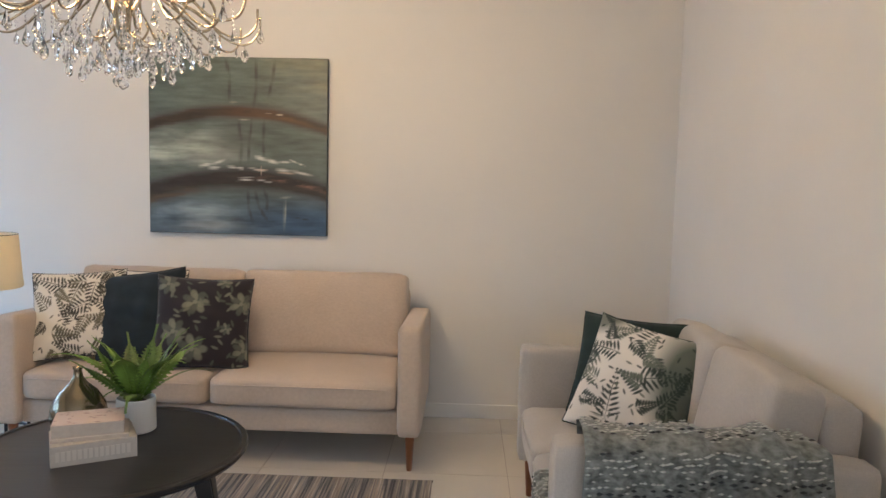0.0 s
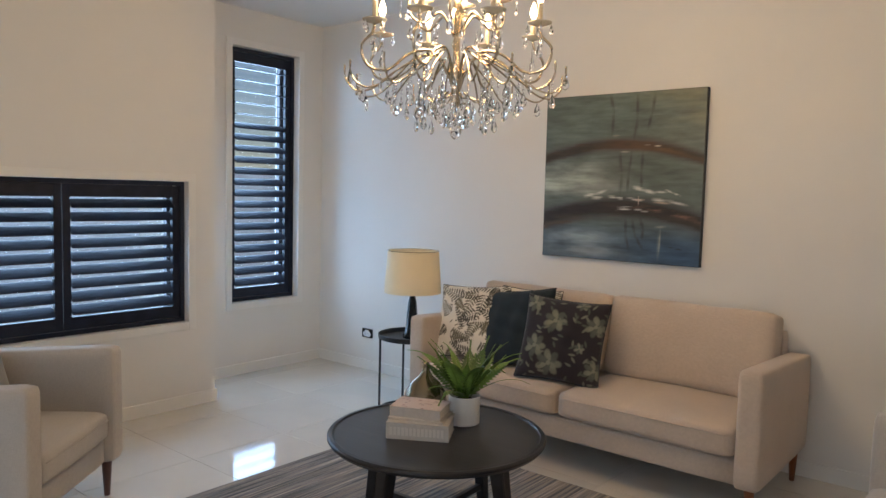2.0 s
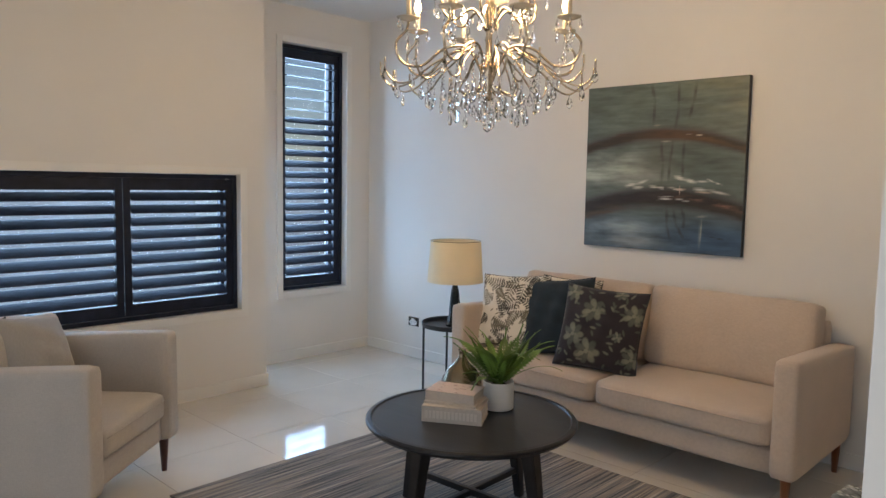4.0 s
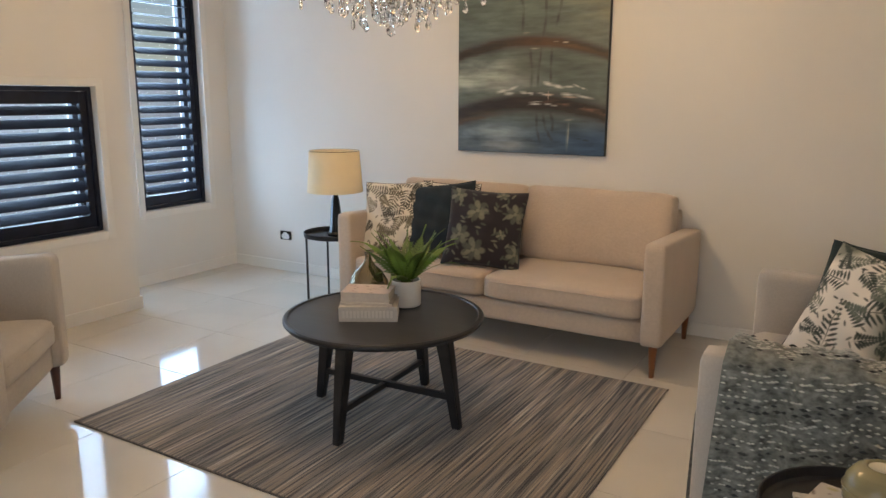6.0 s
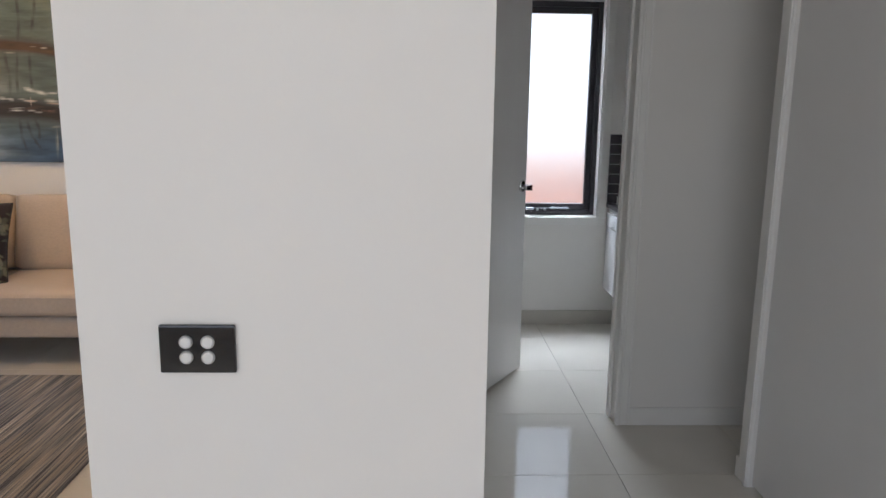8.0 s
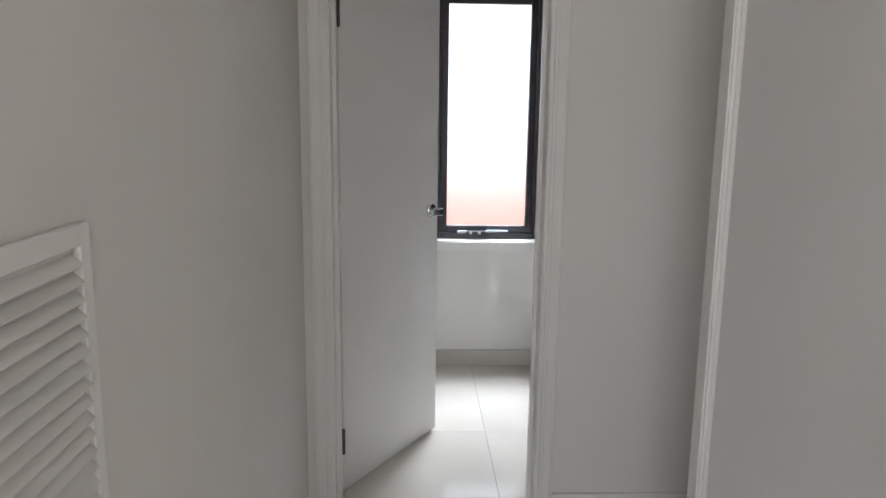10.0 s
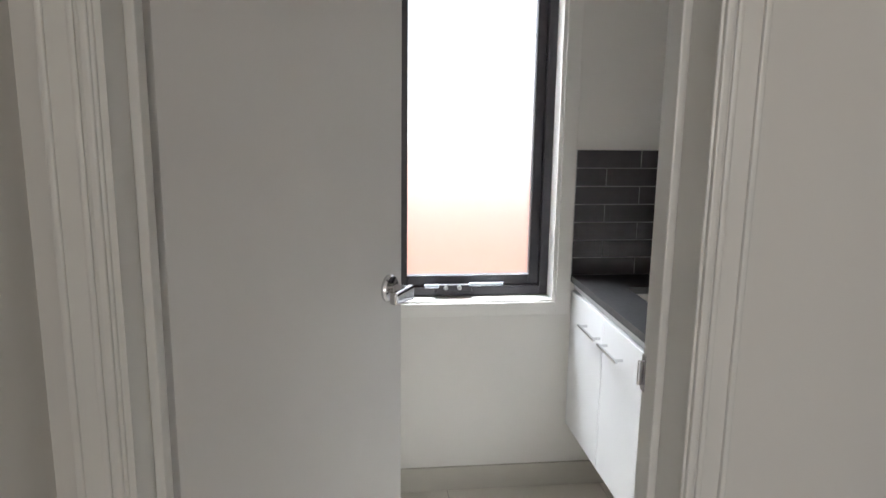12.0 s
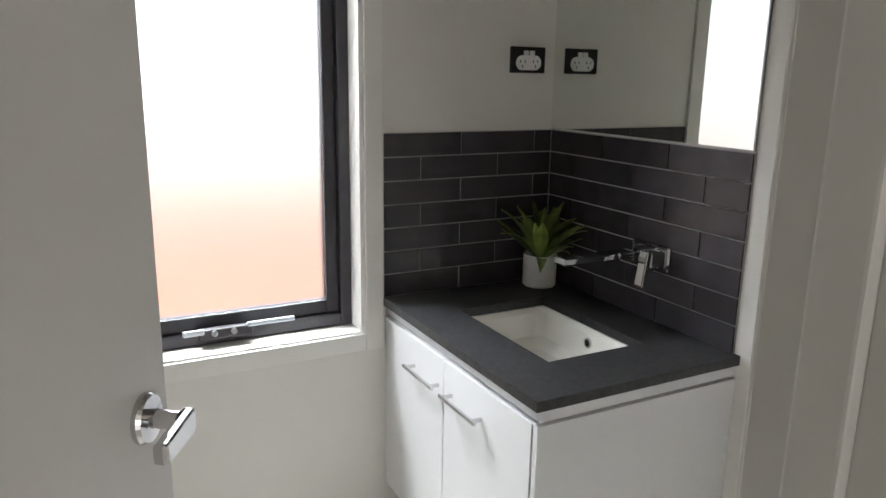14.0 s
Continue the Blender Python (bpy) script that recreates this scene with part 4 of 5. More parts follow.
# ---- painting ----
def painting_field():
    n = 220
    f = Field(n, (0.11, 0.14, 0.125))
    u, v = f.u, f.v
    nz = np.array([[noise.fractal(Vector((i / n * 3.0, j / n * 9.0, 1.3)), 1.0, 2.0, 5) for j in range(n)] for i in range(n)])
    nz2 = np.array([[noise.fractal(Vector((i / n * 7.0, j / n * 40.0, 4.3)), 1.0, 2.0, 4) for j in range(n)] for i in range(n)])

    def lay(w, c):
        w = np.clip(w, 0, 1)[..., None]
        f.a += w * (np.array(c) - f.a)
    def mound(cu, ru, cv, rv):
        return np.exp(-((u - cu) / ru) ** 2 - ((v - cv) / rv) ** 2)
    lay(np.clip((v - 0.72) * 6, 0, 1) * (0.6 + 0.5 * nz), (0.115, 0.150, 0.125))
    lay(np.clip((u - 0.55) * 3, 0, 1) * np.clip((v - 0.70) * 5, 0, 1) * (0.5 + nz), (0.150, 0.155, 0.100))
    lay(mound(0.75, 0.3, 0.54, 0.09) * 0.8, (0.085, 0.110, 0.095))
    lay(mound(0.12, 0.30, 0.49, 0.085) * (1.2 + nz), (0.34, 0.38, 0.33))
    lay(mound(0.32, 0.12, 0.44, 0.05) * (0.8 + nz), (0.36, 0.38, 0.33))
    lay(mound(0.48, 0.12, 0.54, 0.10) * 0.7, (0.085, 0.085, 0.070))
    lay(np.clip((0.26 - v) * 7, 0, 1), (0.060, 0.095, 0.130))
    lay(mound(0.90, 0.28, 0.05, 0.12) * 0.9, (0.040, 0.085, 0.160))
    lay(mound(0.20, 0.26, 0.12, 0.055) * (1.0 + nz), (0.24, 0.30, 0.33))
    lay(mound(0.30, 0.25, 0.05, 0.03) * (0.7 + nz), (0.25, 0.29, 0.31))
    b1 = 0.70 - 0.16 * (u - 0.5) ** 2 / 0.5 - 0.03 * np.clip(u - 0.6, 0, 1) + 0.010 * nz
    lay(np.exp(-((v - b1) / 0.030) ** 2) * (1.4 + 0.6 * nz2), (0.052, 0.036, 0.026))
    lay(mound(0.60, 0.16, 0.70, 0.035) * (0.9 + nz), (0.110, 0.050, 0.024))
    lay(np.exp(-((v - b1 + 0.008) / 0.014) ** 2 - ((u - 0.82) / 0.20) ** 2) * (0.8 + nz), (0.125, 0.066, 0.030))
    b2 = 0.345 - 0.17 * (u - 0.52) ** 2 / 0.5 + 0.012 * nz
    lay(np.exp(-((v - b2 + 0.02) / 0.050) ** 2) * (1.5 + 0.5 * nz2), (0.034, 0.024, 0.020))
    lay(np.exp(-((v - b2 + 0.07) / 0.025) ** 2 - ((u - 0.12) / 0.2) ** 2) * (0.8 + nz2), (0.075, 0.055, 0.035))
    lay(np.exp(-((v - b2 + 0.01) / 0.012) ** 2 - ((u - 0.82) / 0.18) ** 2) * np.clip(0.4 + 2 * nz2, 0, 1), (0.20, 0.105, 0.070))
    ink = (0.038, 0.032, 0.028)
    for pts in ([(0.43, 1.0), (0.455, 0.90), (0.45, 0.75)], [(0.60, 1.0), (0.605, 0.85), (0.59, 0.72)], [(0.71, 0.99), (0.695, 0.88), (0.67, 0.78)], [(0.505, 0.66), (0.52, 0.52), (0.515, 0.40)],
                [(0.58, 0.66), (0.565, 0.52), (0.56, 0.42)], [(0.65, 0.66), (0.645, 0.52), (0.65, 0.44)], [(0.555, 0.26), (0.56, 0.16), (0.585, 0.07)], [(0.60, 0.25), (0.62, 0.16), (0.67, 0.08)], [(0.65, 0.26), (0.67, 0.20), (0.665, 0.14)]):
        f.stroke(pts, 0.014, ink, 0.7, 0.9)
    pale, warm = (0.62, 0.60, 0.54), (0.62, 0.48, 0.38)
    for pts, r, c in (([(0.28, 0.385), (0.36, 0.40), (0.43, 0.425)], 0.012, pale), ([(0.33, 0.375), (0.40, 0.378)], 0.010, pale), ([(0.44, 0.385), (0.50, 0.38), (0.53, 0.375)], 0.010, pale),
                      ([(0.60, 0.445), (0.66, 0.43), (0.73, 0.415)], 0.014, pale), ([(0.73, 0.42), (0.80, 0.42)], 0.008, pale), ([(0.79, 0.435), (0.84, 0.415), (0.88, 0.40)], 0.006, pale),
                      ([(0.71, 0.375), (0.80, 0.37), (0.93, 0.345)], 0.010, pale), ([(0.72, 0.36), (0.83, 0.355)], 0.007, warm), ([(0.56, 0.38), (0.66, 0.365)], 0.007, pale),
                      ([(0.48, 0.305), (0.60, 0.315), (0.70, 0.30)], 0.006, pale), ([(0.50, 0.325), (0.60, 0.33)], 0.004, pale), ([(0.63, 0.40), (0.635, 0.34)], 0.006, warm), ([(0.60, 0.37), (0.67, 0.37)], 0.006, warm),
                      ([(0.65, 0.69), (0.70, 0.69), (0.76, 0.682)], 0.005, (0.45, 0.38, 0.30)), ([(0.50, 0.655), (0.57, 0.655)], 0.005, (0.36, 0.34, 0.28)), ([(0.45, 0.75), (0.50, 0.752)], 0.009, (0.26, 0.25, 0.20)),
                      ([(0.77, 0.22), (0.765, 0.02)], 0.012, (0.21, 0.24, 0.24)), ([(0.74, 0.215), (0.80, 0.22)], 0.010, (0.26, 0.27, 0.25)), ([(0.775, 0.20), (0.77, 0.06)], 0.005, (0.38, 0.38, 0.34))):
        f.stroke(pts, r, c, 0.85, 0.8)
    f.stroke([(0.82, 0.10), (0.86, 0.095), (0.91, 0.09)], 0.004, (0.02, 0.02, 0.02), 0.7, 0.8)
    f.a *= (1 + 0.35 * nz2 + 0.15 * nz)[..., None]
    f.a = np.clip(f.a, 0.004, 0.9)
    return f


PX0, PX1, PZ0, PZ1 = -1.530, -0.475, 1.077, 2.108
art = thing("painting", "unframed abstract canvas in teal, grey and brown", "painting", pose(0, Y_P, 0))
part("canvas_edge", boxes((PX0, PX1, -0.036, -0.001, PZ0, PZ1), bevel=0.003), M_CANVAS, art)
pf = painting_field()
g = np.linspace(0, 1, pf.n + 1)
U, V = np.meshgrid(g, g, indexing="ij")
idx = np.arange((pf.n + 1) ** 2).reshape(pf.n + 1, pf.n + 1)
me = bpy.data.meshes.new("painted_face")
me.from_pydata(np.stack([PX0 + 0.003 + U * (PX1 - PX0 - 0.006), U * 0 - 0.0375, PZ0 + 0.003 + V * (PZ1 - PZ0 - 0.006)], -1).reshape(-1, 3).tolist(), [],
               np.stack([idx[:-1, :-1], idx[1:, :-1], idx[1:, 1:], idx[:-1, 1:]], -1).reshape(-1, 4).tolist())
me.materials.append(M_PAINT)
colour_mesh(me, pf.sample(U, V).reshape(-1, 3))
ob = new("painted_face", me)
ob.parent = art

# ---- chandelier ----
CX, CY, CZ = -0.785, 2.515, 1.67
ch = thing("chandelier", "silver chandelier with curling arms, candle bulbs and crystal drops", "chandelier", pose(CX, CY, CZ))
part("column", lathe([(0.010, 0.14), (0.022, 0.16), (0.012, 0.19), (0.030, 0.24), (0.034, 0.28), (0.014, 0.32), (0.012, 0.45), (0.028, 0.50), (0.012, 0.55), (0.010, 0.80), (0.022, 0.82), (0.006, 0.85)], 20), M_NICKEL, ch, smooth=True)
part("chain", tube([(0, 0, 0.85), (0, 0, ZC - CZ - 0.03)], 0.005, 8), M_NICKEL, ch)
part("ceiling_rose", lathe([(0.012, ZC - CZ - 0.05), (0.055, ZC - CZ - 0.02), (0.06, ZC - CZ)], 24), M_NICKEL, ch, smooth=True)
arm = link_mesh("arm", tube(spline([(0.02, 0, 0.24), (0.09, 0, 0.345), (0.19, 0, 0.335), (0.28, 0, 0.265), (0.36, 0, 0.275), (0.385, 0, 0.345), (0.345, 0, 0.395), (0.335, 0, 0.43)], 40), 0.0055, 8), M_NICKEL, True)
curl = link_mesh("scroll", tube(spline([(0.12, 0, 0.34), (0.24, 0.015, 0.27), (0.32, 0.03, 0.205), (0.385, 0.035, 0.19), (0.43, 0.03, 0.23), (0.435, 0.03, 0.285)], 30), 0.004, 6), M_NICKEL, True)
curl2 = link_mesh("scroll", tube(spline([(0.03, 0, 0.20), (0.09, 0, 0.165), (0.13, 0, 0.19), (0.12, 0, 0.215)], 20), 0.0035, 6), M_NICKEL, True)
arm_up = link_mesh("arm", tube(spline([(0.015, 0, 0.42), (0.07, 0, 0.50), (0.14, 0, 0.455), (0.19, 0, 0.475), (0.20, 0, 0.53), (0.185, 0, 0.565)], 30), 0.005, 8), M_NICKEL, True)
cup = link_mesh("cup", lathe([(0.006, 0), (0.020, 0.004), (0.045, 0.013), (0.047, 0.017), (0.020, 0.009), (0.006, 0.008)], 24), M_CUP, True)
sleeve = link_mesh("candle_tube", lathe([(0.010, 0.008), (0.010, 0.085), (0.007, 0.088)], 14), M_CANDLE, True)
bulb = link_mesh("bulb", lathe([(0.006, 0.086), (0.014, 0.105), (0.015, 0.115), (0.009, 0.138), (0.002, 0.155)], 14), M_BULB, True)


def drop_mesh(L, w):
    b = bmesh.new()
    rows = []
    for t, s in ((0, 0.06), (0.2, 0.35), (0.45, 0.75), (0.7, 1.0), (0.88, 0.7)):
        rows.append([b.verts.new((w * s * math.cos(k * math.pi / 3 + (0.5 if t in (0.2, 0.7) else 0)), 0.6 * w * s * math.sin(k * math.pi / 3), -L * t)) for k in range(6)])
    for r0, r1 in zip(rows, rows[1:]):
        for k in range(6):
            b.faces.new((r0[k], r0[(k + 1) % 6], r1[(k + 1) % 6], r1[k]))
    tip = b.verts.new((0, 0, -L))
    for k in range(6):
        b.faces.new((rows[-1][k], rows[-1][(k + 1) % 6], tip))
    b.faces.new(rows[0])
    bmesh.ops.recalc_face_normals(b, faces=b.faces)
    return b


def chain_mesh(count, pitch=0.014, r=0.0052):
    b = bmesh.new()
    for i in range(count):
        bmesh.ops.create_icosphere(b, subdivisions=1, radius=r, matrix=Matrix.Translation((0, 0, -pitch * (i + 0.5))))
    return b


drop = link_mesh("crystal_drop", drop_mesh(0.060, 0.0145), M_CRYSTAL)
drop_s = link_mesh("crystal_drop", drop_mesh(0.040, 0.0105), M_CRYSTAL)
beads = {k: link_mesh("bead_chain", chain_mesh(k), M_CRYSTAL) for k in (2, 5, 8)}
ball = bmesh.new()
bmesh.ops.create_icosphere(ball, subdivisions=1, radius=0.022)
ball = link_mesh("crystal_ball", ball, M_CRYSTAL)
rng = random.Random(4)


def hang(r, a, z, k, big=True):
    x, y = r * math.cos(a), r * math.sin(a)
    if k:
        shared("bead_chain", beads[k], ch, pose(x, y, z))
    shared("crystal_drop", drop if big else drop_s, ch, pose(x, y, z - 0.014 * k, 0, 0, rng.uniform(0, 180)))


for i in range(8):
    a = 2 * math.pi * (i + 0.35) / 8
    R = pose(0, 0, 0, 0, 0, math.degrees(a))
    shared("arm", arm, ch, R)
    shared("scroll", curl, ch, R)
    shared("scroll", curl, ch, R @ Matrix.Diagonal((1, -1, 1, 1)) @ pose(0, 0.0, 0, 0, 0, 8))
    shared("scroll", curl2, ch, R)
    for me in (cup, sleeve, bulb):
        shared(me.name.split(".")[0], me, ch, R @ pose(0.335, 0, 0.43))
    for k in range(4):
        q = k * math.pi / 2 + 0.4
        shared("crystal_drop", drop_s, ch, R @ pose(0.335 + 0.044 * math.cos(q), 0.044 * math.sin(q), 0.440, 0, 0, 40 * k))
    hang(0.435, a + 0.07, 0.283, 2)
    hang(0.385, a + 0.09, 0.188, 0)
    hang(0.335, a, 0.400, 2)
    hang(0.28, a, 0.262, 5)
    hang(0.20, a + 0.15, 0.300, 8)
    hang(0.13, a - 0.2, 0.200, 2)
    hang(0.19, a + 0.39, 0.215, 5)
    hang(0.38, a + 0.39, 0.270, 5, False)
for i in range(6):
    a = 2 * math.pi * i / 6
    R = pose(0, 0, 0, 0, 0, math.degrees(a))
    shared("arm", arm_up, ch, R)
    for me in (cup, sleeve, bulb):
        shared(me.name.split(".")[0], me, ch, R @ pose(0.185, 0, 0.565))
    hang(0.19, a, 0.470, 2)
    hang(0.10, a + 0.3, 0.455, 2, False)
    hang(0.075, a, 0.165, 2)
    hang(0.045, a + 0.5, 0.115, 0)
    hang(0.23, a + 0.5, 0.560, 2, False)
for i in range(16):
    a = 2 * math.pi * (i + 0.2) / 16
    hang(0.245, a, 0.235, 5)
    hang(0.155, a + 0.1, 0.170, 5 if i % 2 else 2)
shared("crystal_ball", ball, ch, pose(0, 0, 0.035))
shared("bead_chain", beads[5], ch, pose(0, 0, 0.13))

glow_lamp = new("chandelier_light", bpy.data.lights.new("chandelier_light", 'POINT'))
glow_lamp.data.energy, glow_lamp.data.color, glow_lamp.data.shadow_soft_size = 72, (1.0, 0.68, 0.36), 0.16
glow_lamp.location = (CX, CY, CZ + 0.62)

# ---- throw over the loveseat arm ----
throw = thing("throw_blanket", "grey-green woven throw with white tufts and fringe", "throw", pose(0, 0, 0))
M_THROW = mat("throw_wool", (0.175, 0.190, 0.180), 0.95, vary=0.6, scale=38, sheen=0.3, bump=0.9, bump_scale=130, stretch=(1, 1, 1.6))
M_TUFT_W = mat("white_tuft", (0.55, 0.56, 0.53), 0.95, vary=0.1)
M_TUFT_D = mat("dark_tuft", (0.045, 0.050, 0.052), 0.95, vary=0.3)
AY0, AY1, AZ = 2.09, 2.21, 0.692


def drape(s):
    """Place along the cloth from the seat, over the arm's top and down its outer side: (y, z, outward y, outward z)."""
    segs = ((0.22, AY1 + 0.012, 0.50, 0, 1), (0.12, AY1 + 0.012, AZ + 0.012, -1, 0), (9, AY0 - 0.012, AZ + 0.012, 0, -1))
    for L, y, z, dy, dz in segs:
        if s <= L:
            return y + dy * s, z + dz * s, (1 if dz > 0 else 0) * 1 - (1 if dz < 0 else 0), 1 if dy else 0
        s -= L


def sheet(u0, u1, length, path, folds, nu=70, nv=46, drift=0.0):
    pts = np.zeros((nu + 1, nv + 1, 3))
    nor = np.zeros((nu + 1, nv + 1, 3))
    for i in range(nu + 1):
        for j in range(nv + 1):
            u, s = i / nu, j / nv * length(i / nu)
            p, nrm = path(u0 + (u1 - u0) * u + drift * (j / nv) * (u - 0.3), s)
            k = folds * (0.25 + 0.75 * j / nv)
            d = k * (0.5 + 0.5 * math.sin(u * 17 + 1.2 * math.sin(j / nv * 2.3))) + k * 0.35 * (1 + math.sin(u * 41 + j * 0.05)) + 0.003
            pts[i, j] = np.array(p) + np.array(nrm) * d
            nor[i, j] = nrm
    return pts, nor


def arm_path(x, s):
    y, z, oy, oz = drape(s)
    return (x, y, z), (0, oy, oz)


def front_path(y, s):
    if s < 0.25:
        return (0.86 - s, y, 0.462), (0, 0, 1)
    return (0.602, y, 0.462 - (s - 0.25)), (-1, 0, 0)


tuft_w, tuft_d, fringe, cloth = [], [], [], bmesh.new()
rng = random.Random(11)
for spec in ((0.70, 1.30, lambda u: 0.84 - 0.10 * u + 0.03 * math.sin(u * 9), arm_path, 0.044, 0.15), (2.20, 2.50, lambda u: 0.60 + 0.04 * math.sin(u * 5), front_path, 0.014, 0.0)):
    u0, u1, length, path, folds, drift = spec
    P, N = sheet(u0, u1, length, path, folds, drift=drift)
    vs = [[cloth.verts.new(P[i, j]) for j in range(P.shape[1])] for i in range(P.shape[0])]
    for i in range(P.shape[0] - 1):
        for j in range(P.shape[1] - 1):
            cloth.faces.new((vs[i][j], vs[i + 1][j], vs[i + 1][j + 1], vs[i][j + 1]))
    nu, nv = P.shape[0] - 1, P.shape[1] - 1
    rows = int(length(0.5) / 0.013)
    for r in range(rows):
        kind = (0, 0, 2, 0, 0, 1, 1, 2, 0)[r % 9]
        q = 0.0
        while q < 1:
            q += rng.uniform(0.010, 0.021) / (u1 - u0) * (1.6 if kind == 1 else 1.0)
            if q >= 0.99 or rng.random() < (0.75 if kind == 2 else 0.22):
                continue
            i, j = int(q * nu), min(nv, max(0, int((r + 0.5 + rng.uniform(-0.25, 0.25)) / rows * nv)))
            white = kind != 1 or rng.random() < 0.15
            (tuft_w if white else tuft_d).append((Vector(P[i, j]) + Vector(N[i, j]) * 0.003, Vector(N[i, j]), rng.uniform(0.0026, 0.0042) * (1.0 if white else 1.35)))
    for i in range(0, P.shape[0]):
        fringe.append(Vector(P[i, -1]))
part("cloth", cloth, M_THROW, throw, smooth=True)
for name, rows, m in (("white_tuft", tuft_w, M_TUFT_W), ("dark_tuft", tuft_d, M_TUFT_D)):
    verts, faces = [], []
    for p, nrm, r in rows:
        b0 = len(verts)
        t1 = Vector((nrm.y + nrm.z, -nrm.x, 0.0)).normalized() if abs(nrm.x) + abs(nrm.y) + abs(nrm.z) else Vector((1, 0, 0))
        t2 = nrm.cross(t1)
        for o in (t1 * 2.4, t2, -t1 * 2.4, -t2, nrm * 0.8, -nrm * 0.6):
            verts.append(tuple(p + o * r))
        for a, b, c in ((0, 1, 4), (1, 2, 4), (2, 3, 4), (3, 0, 4), (1, 0, 5), (2, 1, 5), (3, 2, 5), (0, 3, 5)):
            faces.append((b0 + a, b0 + b, b0 + c))
    me = bpy.data.meshes.new(name)
    me.from_pydata(verts, [], faces)
    me.materials.append(m)
    ob = new(name, me)
    ob.parent = throw
    ob["kind"] = "stuff"
fb = bmesh.new()
for p in fringe:
    for q in range(2):
        o = Vector((rng.uniform(-0.005, 0.005), rng.uniform(-0.004, 0.004), 0))
        tube([p + o, p + o + Vector((rng.uniform(-0.012, 0.012), rng.uniform(-0.008, 0.004), -0.05)), p + o + Vector((rng.uniform(-0.02, 0.02), rng.uniform(-0.012, 0.004), -0.11))], 0.0025, 4, fb)
ob = part("fringe", fb, M_THROW, throw)
ob["kind"] = "stuff"

# ---- powder room vanity ----
VX0, VX1, VY0, VY1, VZ0, VZ1 = 2.832, X_V, 3.734, Y_W, 0.258, 0.838
van = thing("vanity_cabinet", "wall-hung white vanity cabinet with two doors", "cabinet", pose(0, 0, 0))
part("body", boxes((VX0 + 0.02, VX1, VY0 + 0.016, VY1, VZ0, 0.69), bevel=0.001), M_VAN, van)
part("top_rail", boxes((VX0 + 0.012, VX0 + 0.03, VY0 + 0.006, VY1, 0.785, 0.815), (VX0 + 0.03, VX1, VY0 + 0.006, VY0 + 0.024, 0.785, 0.815)), M_VAN, van)
part("shadow_rail", boxes((VX0 + 0.022, VX0 + 0.03, VY0 + 0.018, VY1, 0.69, 0.79), (VX0 + 0.03, VX1, VY0 + 0.018, VY0 + 0.024, 0.69, 0.79)), M_VAN, van)
part("end_panel", boxes((VX0 + 0.002, VX1, VY0, VY0 + 0.016, VZ0, 0.780), bevel=0.001), M_VAN, van)
for y0, y1, h0, h1 in ((VY0 + 0.018, 4.123, 3.928, 4.098), (4.127, VY1 - 0.004, 4.136, 4.304)):
    d = part("cabinet_door", boxes((VX0, VX0 + 0.018, y0, y1, VZ0, 0.780), bevel=0.0015), M_VAN, van)
    part("handle", boxes((VX0 - 0.030, VX0 - 0.022, h0, h1, 0.700, 0.708), (VX0 - 0.024, VX0 + 0.001, h0 + 0.012, h0 + 0.020, 0.700, 0.708), (VX0 - 0.024, VX0 + 0.001, h1 - 0.020, h1 - 0.012, 0.700, 0.708), bevel=0.001), M_CHROME, d, "slim chrome bar handle")
bx0, bx1, by0, by1 = 2.967, 3.240, 3.888, 4.292
top = single("vanity_benchtop", boxes((VX0 - 0.006, bx0, VY0 - 0.006, VY1, 0.815, VZ1), (bx1, VX1, VY0 - 0.006, VY1, 0.815, VZ1), (bx0, bx1, VY0 - 0.006, by0, 0.815, VZ1), (bx0, bx1, by1, VY1, 0.815, VZ1)),
             M_BENCH, "charcoal stone vanity benchtop with a basin cut-out", "benchtop")
b = bmesh.new()
rings = []
for inset, z in ((-0.006, 0.8145), (0.004, 0.8145), (0.010, 0.80), (0.018, 0.735), (0.045, 0.710), (0.09, 0.703)):
    row = []
    for cx, cy, a0 in ((bx1, by1, 0), (bx0, by1, 90), (bx0, by0, 180), (bx1, by0, 270)):
        rr = 0.028
        sx, sy = (1 if cx == bx1 else -1), (1 if cy == by1 else -1)
        for k in range(6):
            a = radians(a0 + 18 * k)
            row.append(b.verts.new((cx - sx * (inset + rr) + rr * math.cos(a), cy - sy * (inset + rr) + rr * math.sin(a), z)))
    rings.append(row)
for r0, r1 in zip(rings, rings[1:]):
    for k in range(len(r0)):
        b.faces.new((r0[k], r0[(k + 1) % len(r0)], r1[(k + 1) % len(r0)], r1[k]))
b.faces.new(rings[-1])
bmesh.ops.recalc_face_normals(b, faces=b.faces)
basin = thing("basin", "rectangular white china under-mount basin", "basin", pose(0, 0, 0))
part("bowl", b, M_BASIN, basin, smooth=False)
part("overflow_ring", move(lathe([(0.0135, 0), (0.0135, 0.004), (0.009, 0.004), (0.009, 0.001)], 24), pose(bx1 - 0.013, 4.07, 0.778, 0, -90, 0)), M_CHROME, basin, "chrome overflow ring")
# No real hole: a flat black disc paints the shade inside the overflow.
part("overflow_dark_disc", move(lathe([(0.0001, 0.0025), (0.009, 0.0025)], 20, cap=False), pose(bx1 - 0.013, 4.07, 0.778, 0, -90, 0)), M_PLATE, basin)
part("waste", move(lathe([(0.03, 0), (0.03, 0.004), (0.02, 0.006)], 28), pose((bx0 + bx1) / 2, (by0 + by1) / 2, 0.703)), M_CHROME, basin)

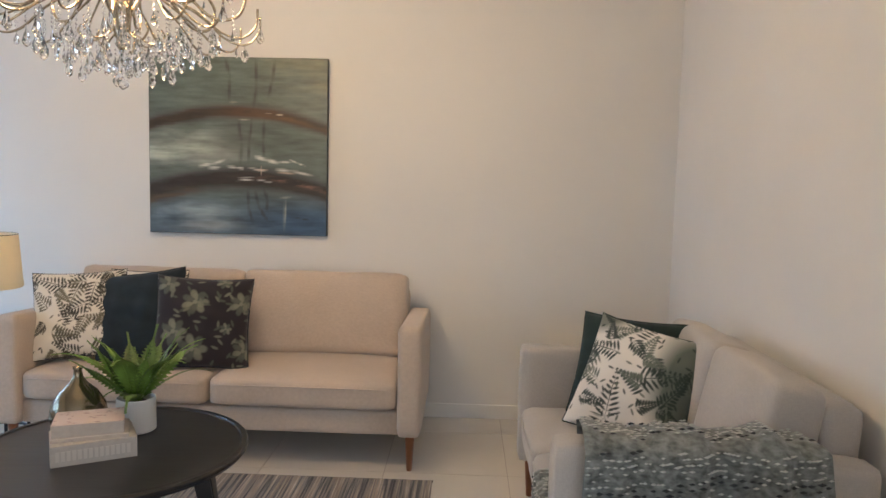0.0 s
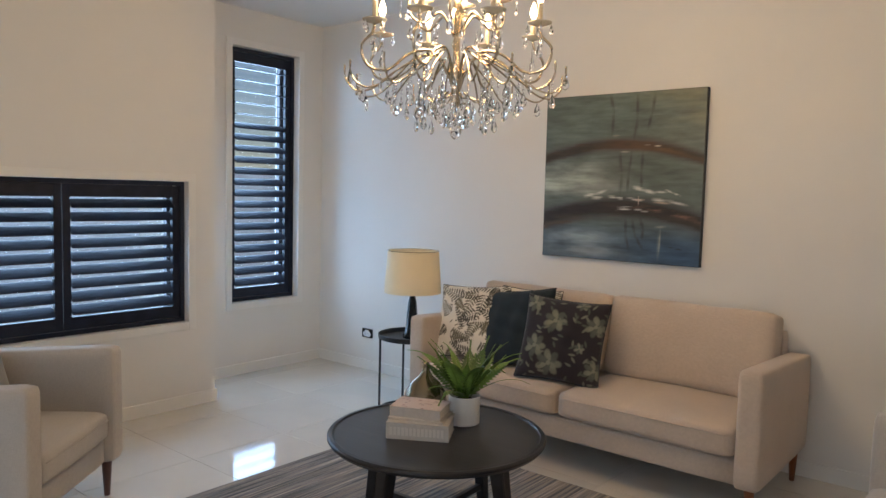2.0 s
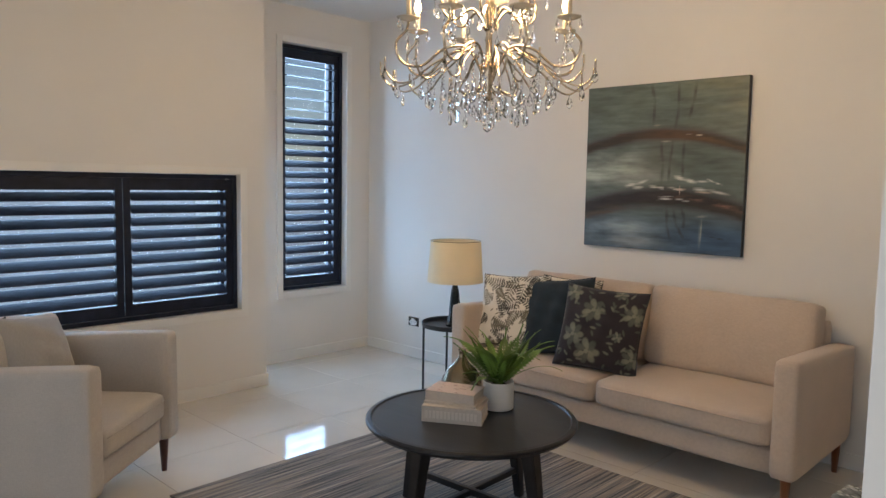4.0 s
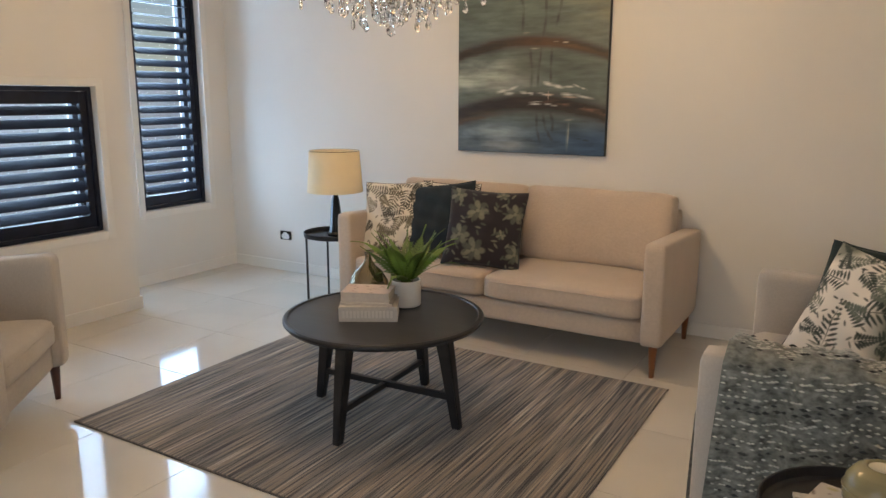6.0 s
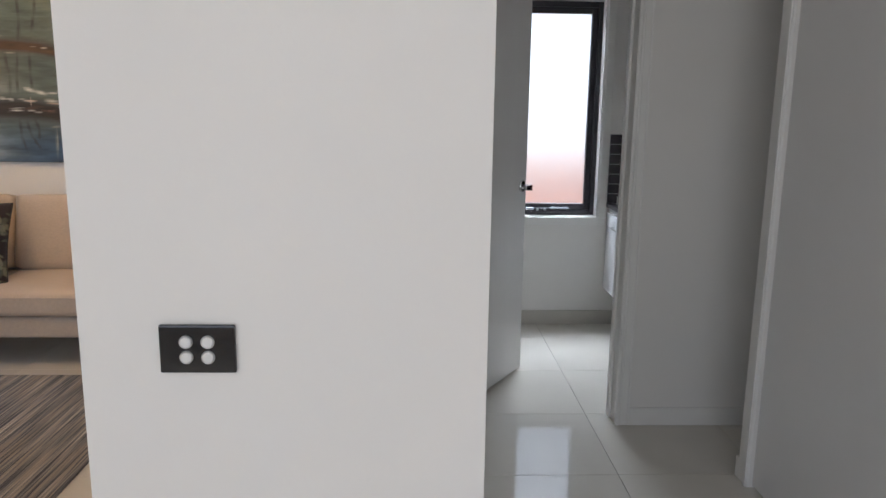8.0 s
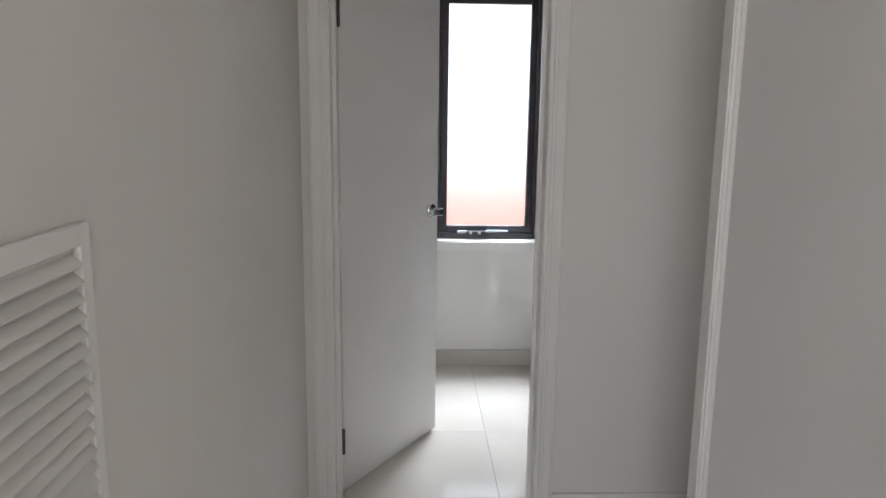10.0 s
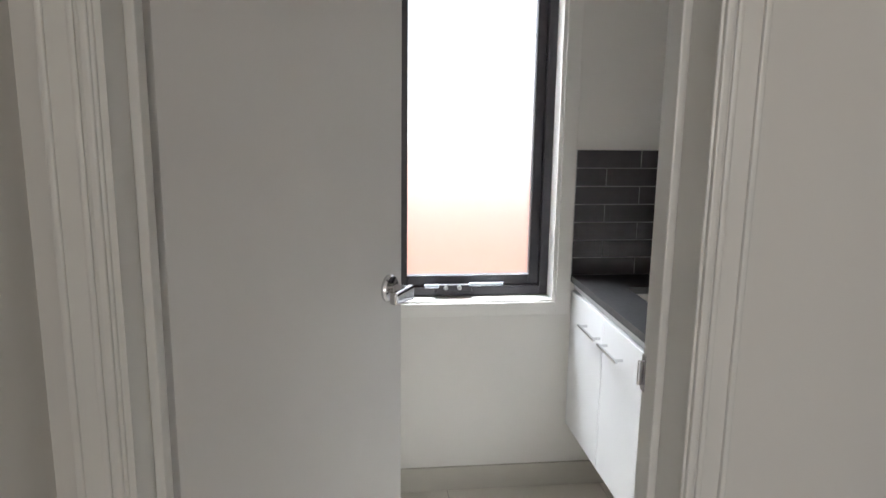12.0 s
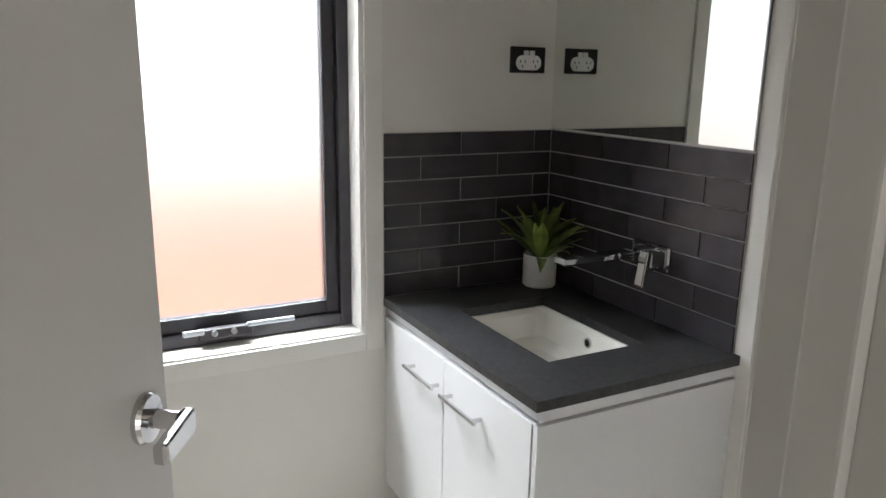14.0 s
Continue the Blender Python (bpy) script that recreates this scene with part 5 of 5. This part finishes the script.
tap = thing("basin_mixer", "wall-mounted chrome mixer with flat spout", "tap", pose(X_V - 0.008, 4.052, 1.005))
part("wall_plate", boxes((-0.010, 0, -0.10, 0.035, -0.028, 0.038), bevel=0.009), M_CHROME, tap)
part("spout", boxes((-0.265, -0.006, -0.014, 0.030, -0.004, 0.014), bevel=0.005), M_CHROME, tap)
b = bmesh.new()
box(b, -0.062, -0.008, -0.092, -0.050, -0.018, 0.028, bevel=0.010, seg=3)
body = part("mixer_body", b, M_CHROME, tap)
b = bmesh.new()
box(b, -0.075, -0.060, -0.090, -0.058, -0.070, 0.020, bevel=0.005, seg=3)
part("lever", move(b, pose(0, 0, 0, 0, 8, 0)), M_CHROME, body)
potted("potted_plant", "small green succulent in a white pot by the basin", pose(3.302, 4.405, VZ1), 0.050, 0.098, 46, M_LEAF2, lance)

mir = thing("mirror", "frameless wall mirror above the tiled splashback", "mirror", pose(X_V, 0, 0))
part("glass", boxes((-0.006, -0.001, 3.750, Y_W - 0.003, 1.302, 2.25)), M_MIRROR, mir)
part("edge", boxes((-0.0075, -0.0005, 3.747, 3.750, 1.300, 2.25)), M_STEEL, mir)

# ---- splashback tiles ----
TLEN, THGT, J = 0.25, 0.0655, 0.004
splash = single("splashback_back", boxes((2.828, X_V, Y_W - 0.004, Y_W - 0.0005, VZ1, VZ1 + 7 * THGT)), M_WGROUT, "charcoal brick-bond splashback tiles with grey joints", "splashback", "structure")
splash2 = single("splashback_side", boxes((X_V - 0.004, X_V - 0.0005, 3.745, Y_W - 0.004, VZ1, VZ1 + 7 * THGT)), M_WGROUT, "charcoal brick-bond splashback tiles beside the mirror", "splashback", "structure")


def tile_row(parent, start, end, joints, make):
    cuts = [start] + [j for j in joints if start + 0.01 < j < end - 0.01] + [end]
    for a, c in zip(cuts, cuts[1:]):
        make(a + J / 2, c - J / 2)


for r in range(7):
    z0 = VZ1 + (6 - r) * THGT + J / 2
    z1 = z0 + THGT - J
    off = 0.277 if r % 2 == 0 else 0.150
    tile_row(splash, 2.828, X_V - 0.008, [2.790 + off + TLEN * k for k in (-1, 0, 1, 2)],
             lambda a, c: part("tile", boxes((a, c, Y_W - 0.0085, Y_W - 0.004, z0, z1), bevel=0.001), M_WTILE, splash))
    off = 0.246 if r % 2 == 0 else 0.119
    tile_row(splash2, 3.745, Y_W - 0.0088, sorted(Y_W - off - TLEN * k for k in (-1, 0, 1, 2)),
             lambda a, c: part("tile", boxes((X_V - 0.0085, X_V - 0.004, a, c, z0, z1), bevel=0.001), M_WTILE, splash2))

# ---- floor tiles ----
full = link_mesh("tile", boxes((-0.2988, 0.2988, -0.2988, 0.2988, -0.004, 0.0), bevel=0.0008), M_TILE)
for i in range(-11, 4):
    for j in range(-9, 4):
        x0, y0 = 2.38 + 0.6 * (i - 1), 2.365 + 0.6 * j
        if x0 > 3.4 or x0 + 0.6 < -4.0 or y0 > 4.6 or y0 + 0.6 < Y_B:
            continue
        shared("tile", full, floor, pose(x0 + 0.3, y0 + 0.3, 0))
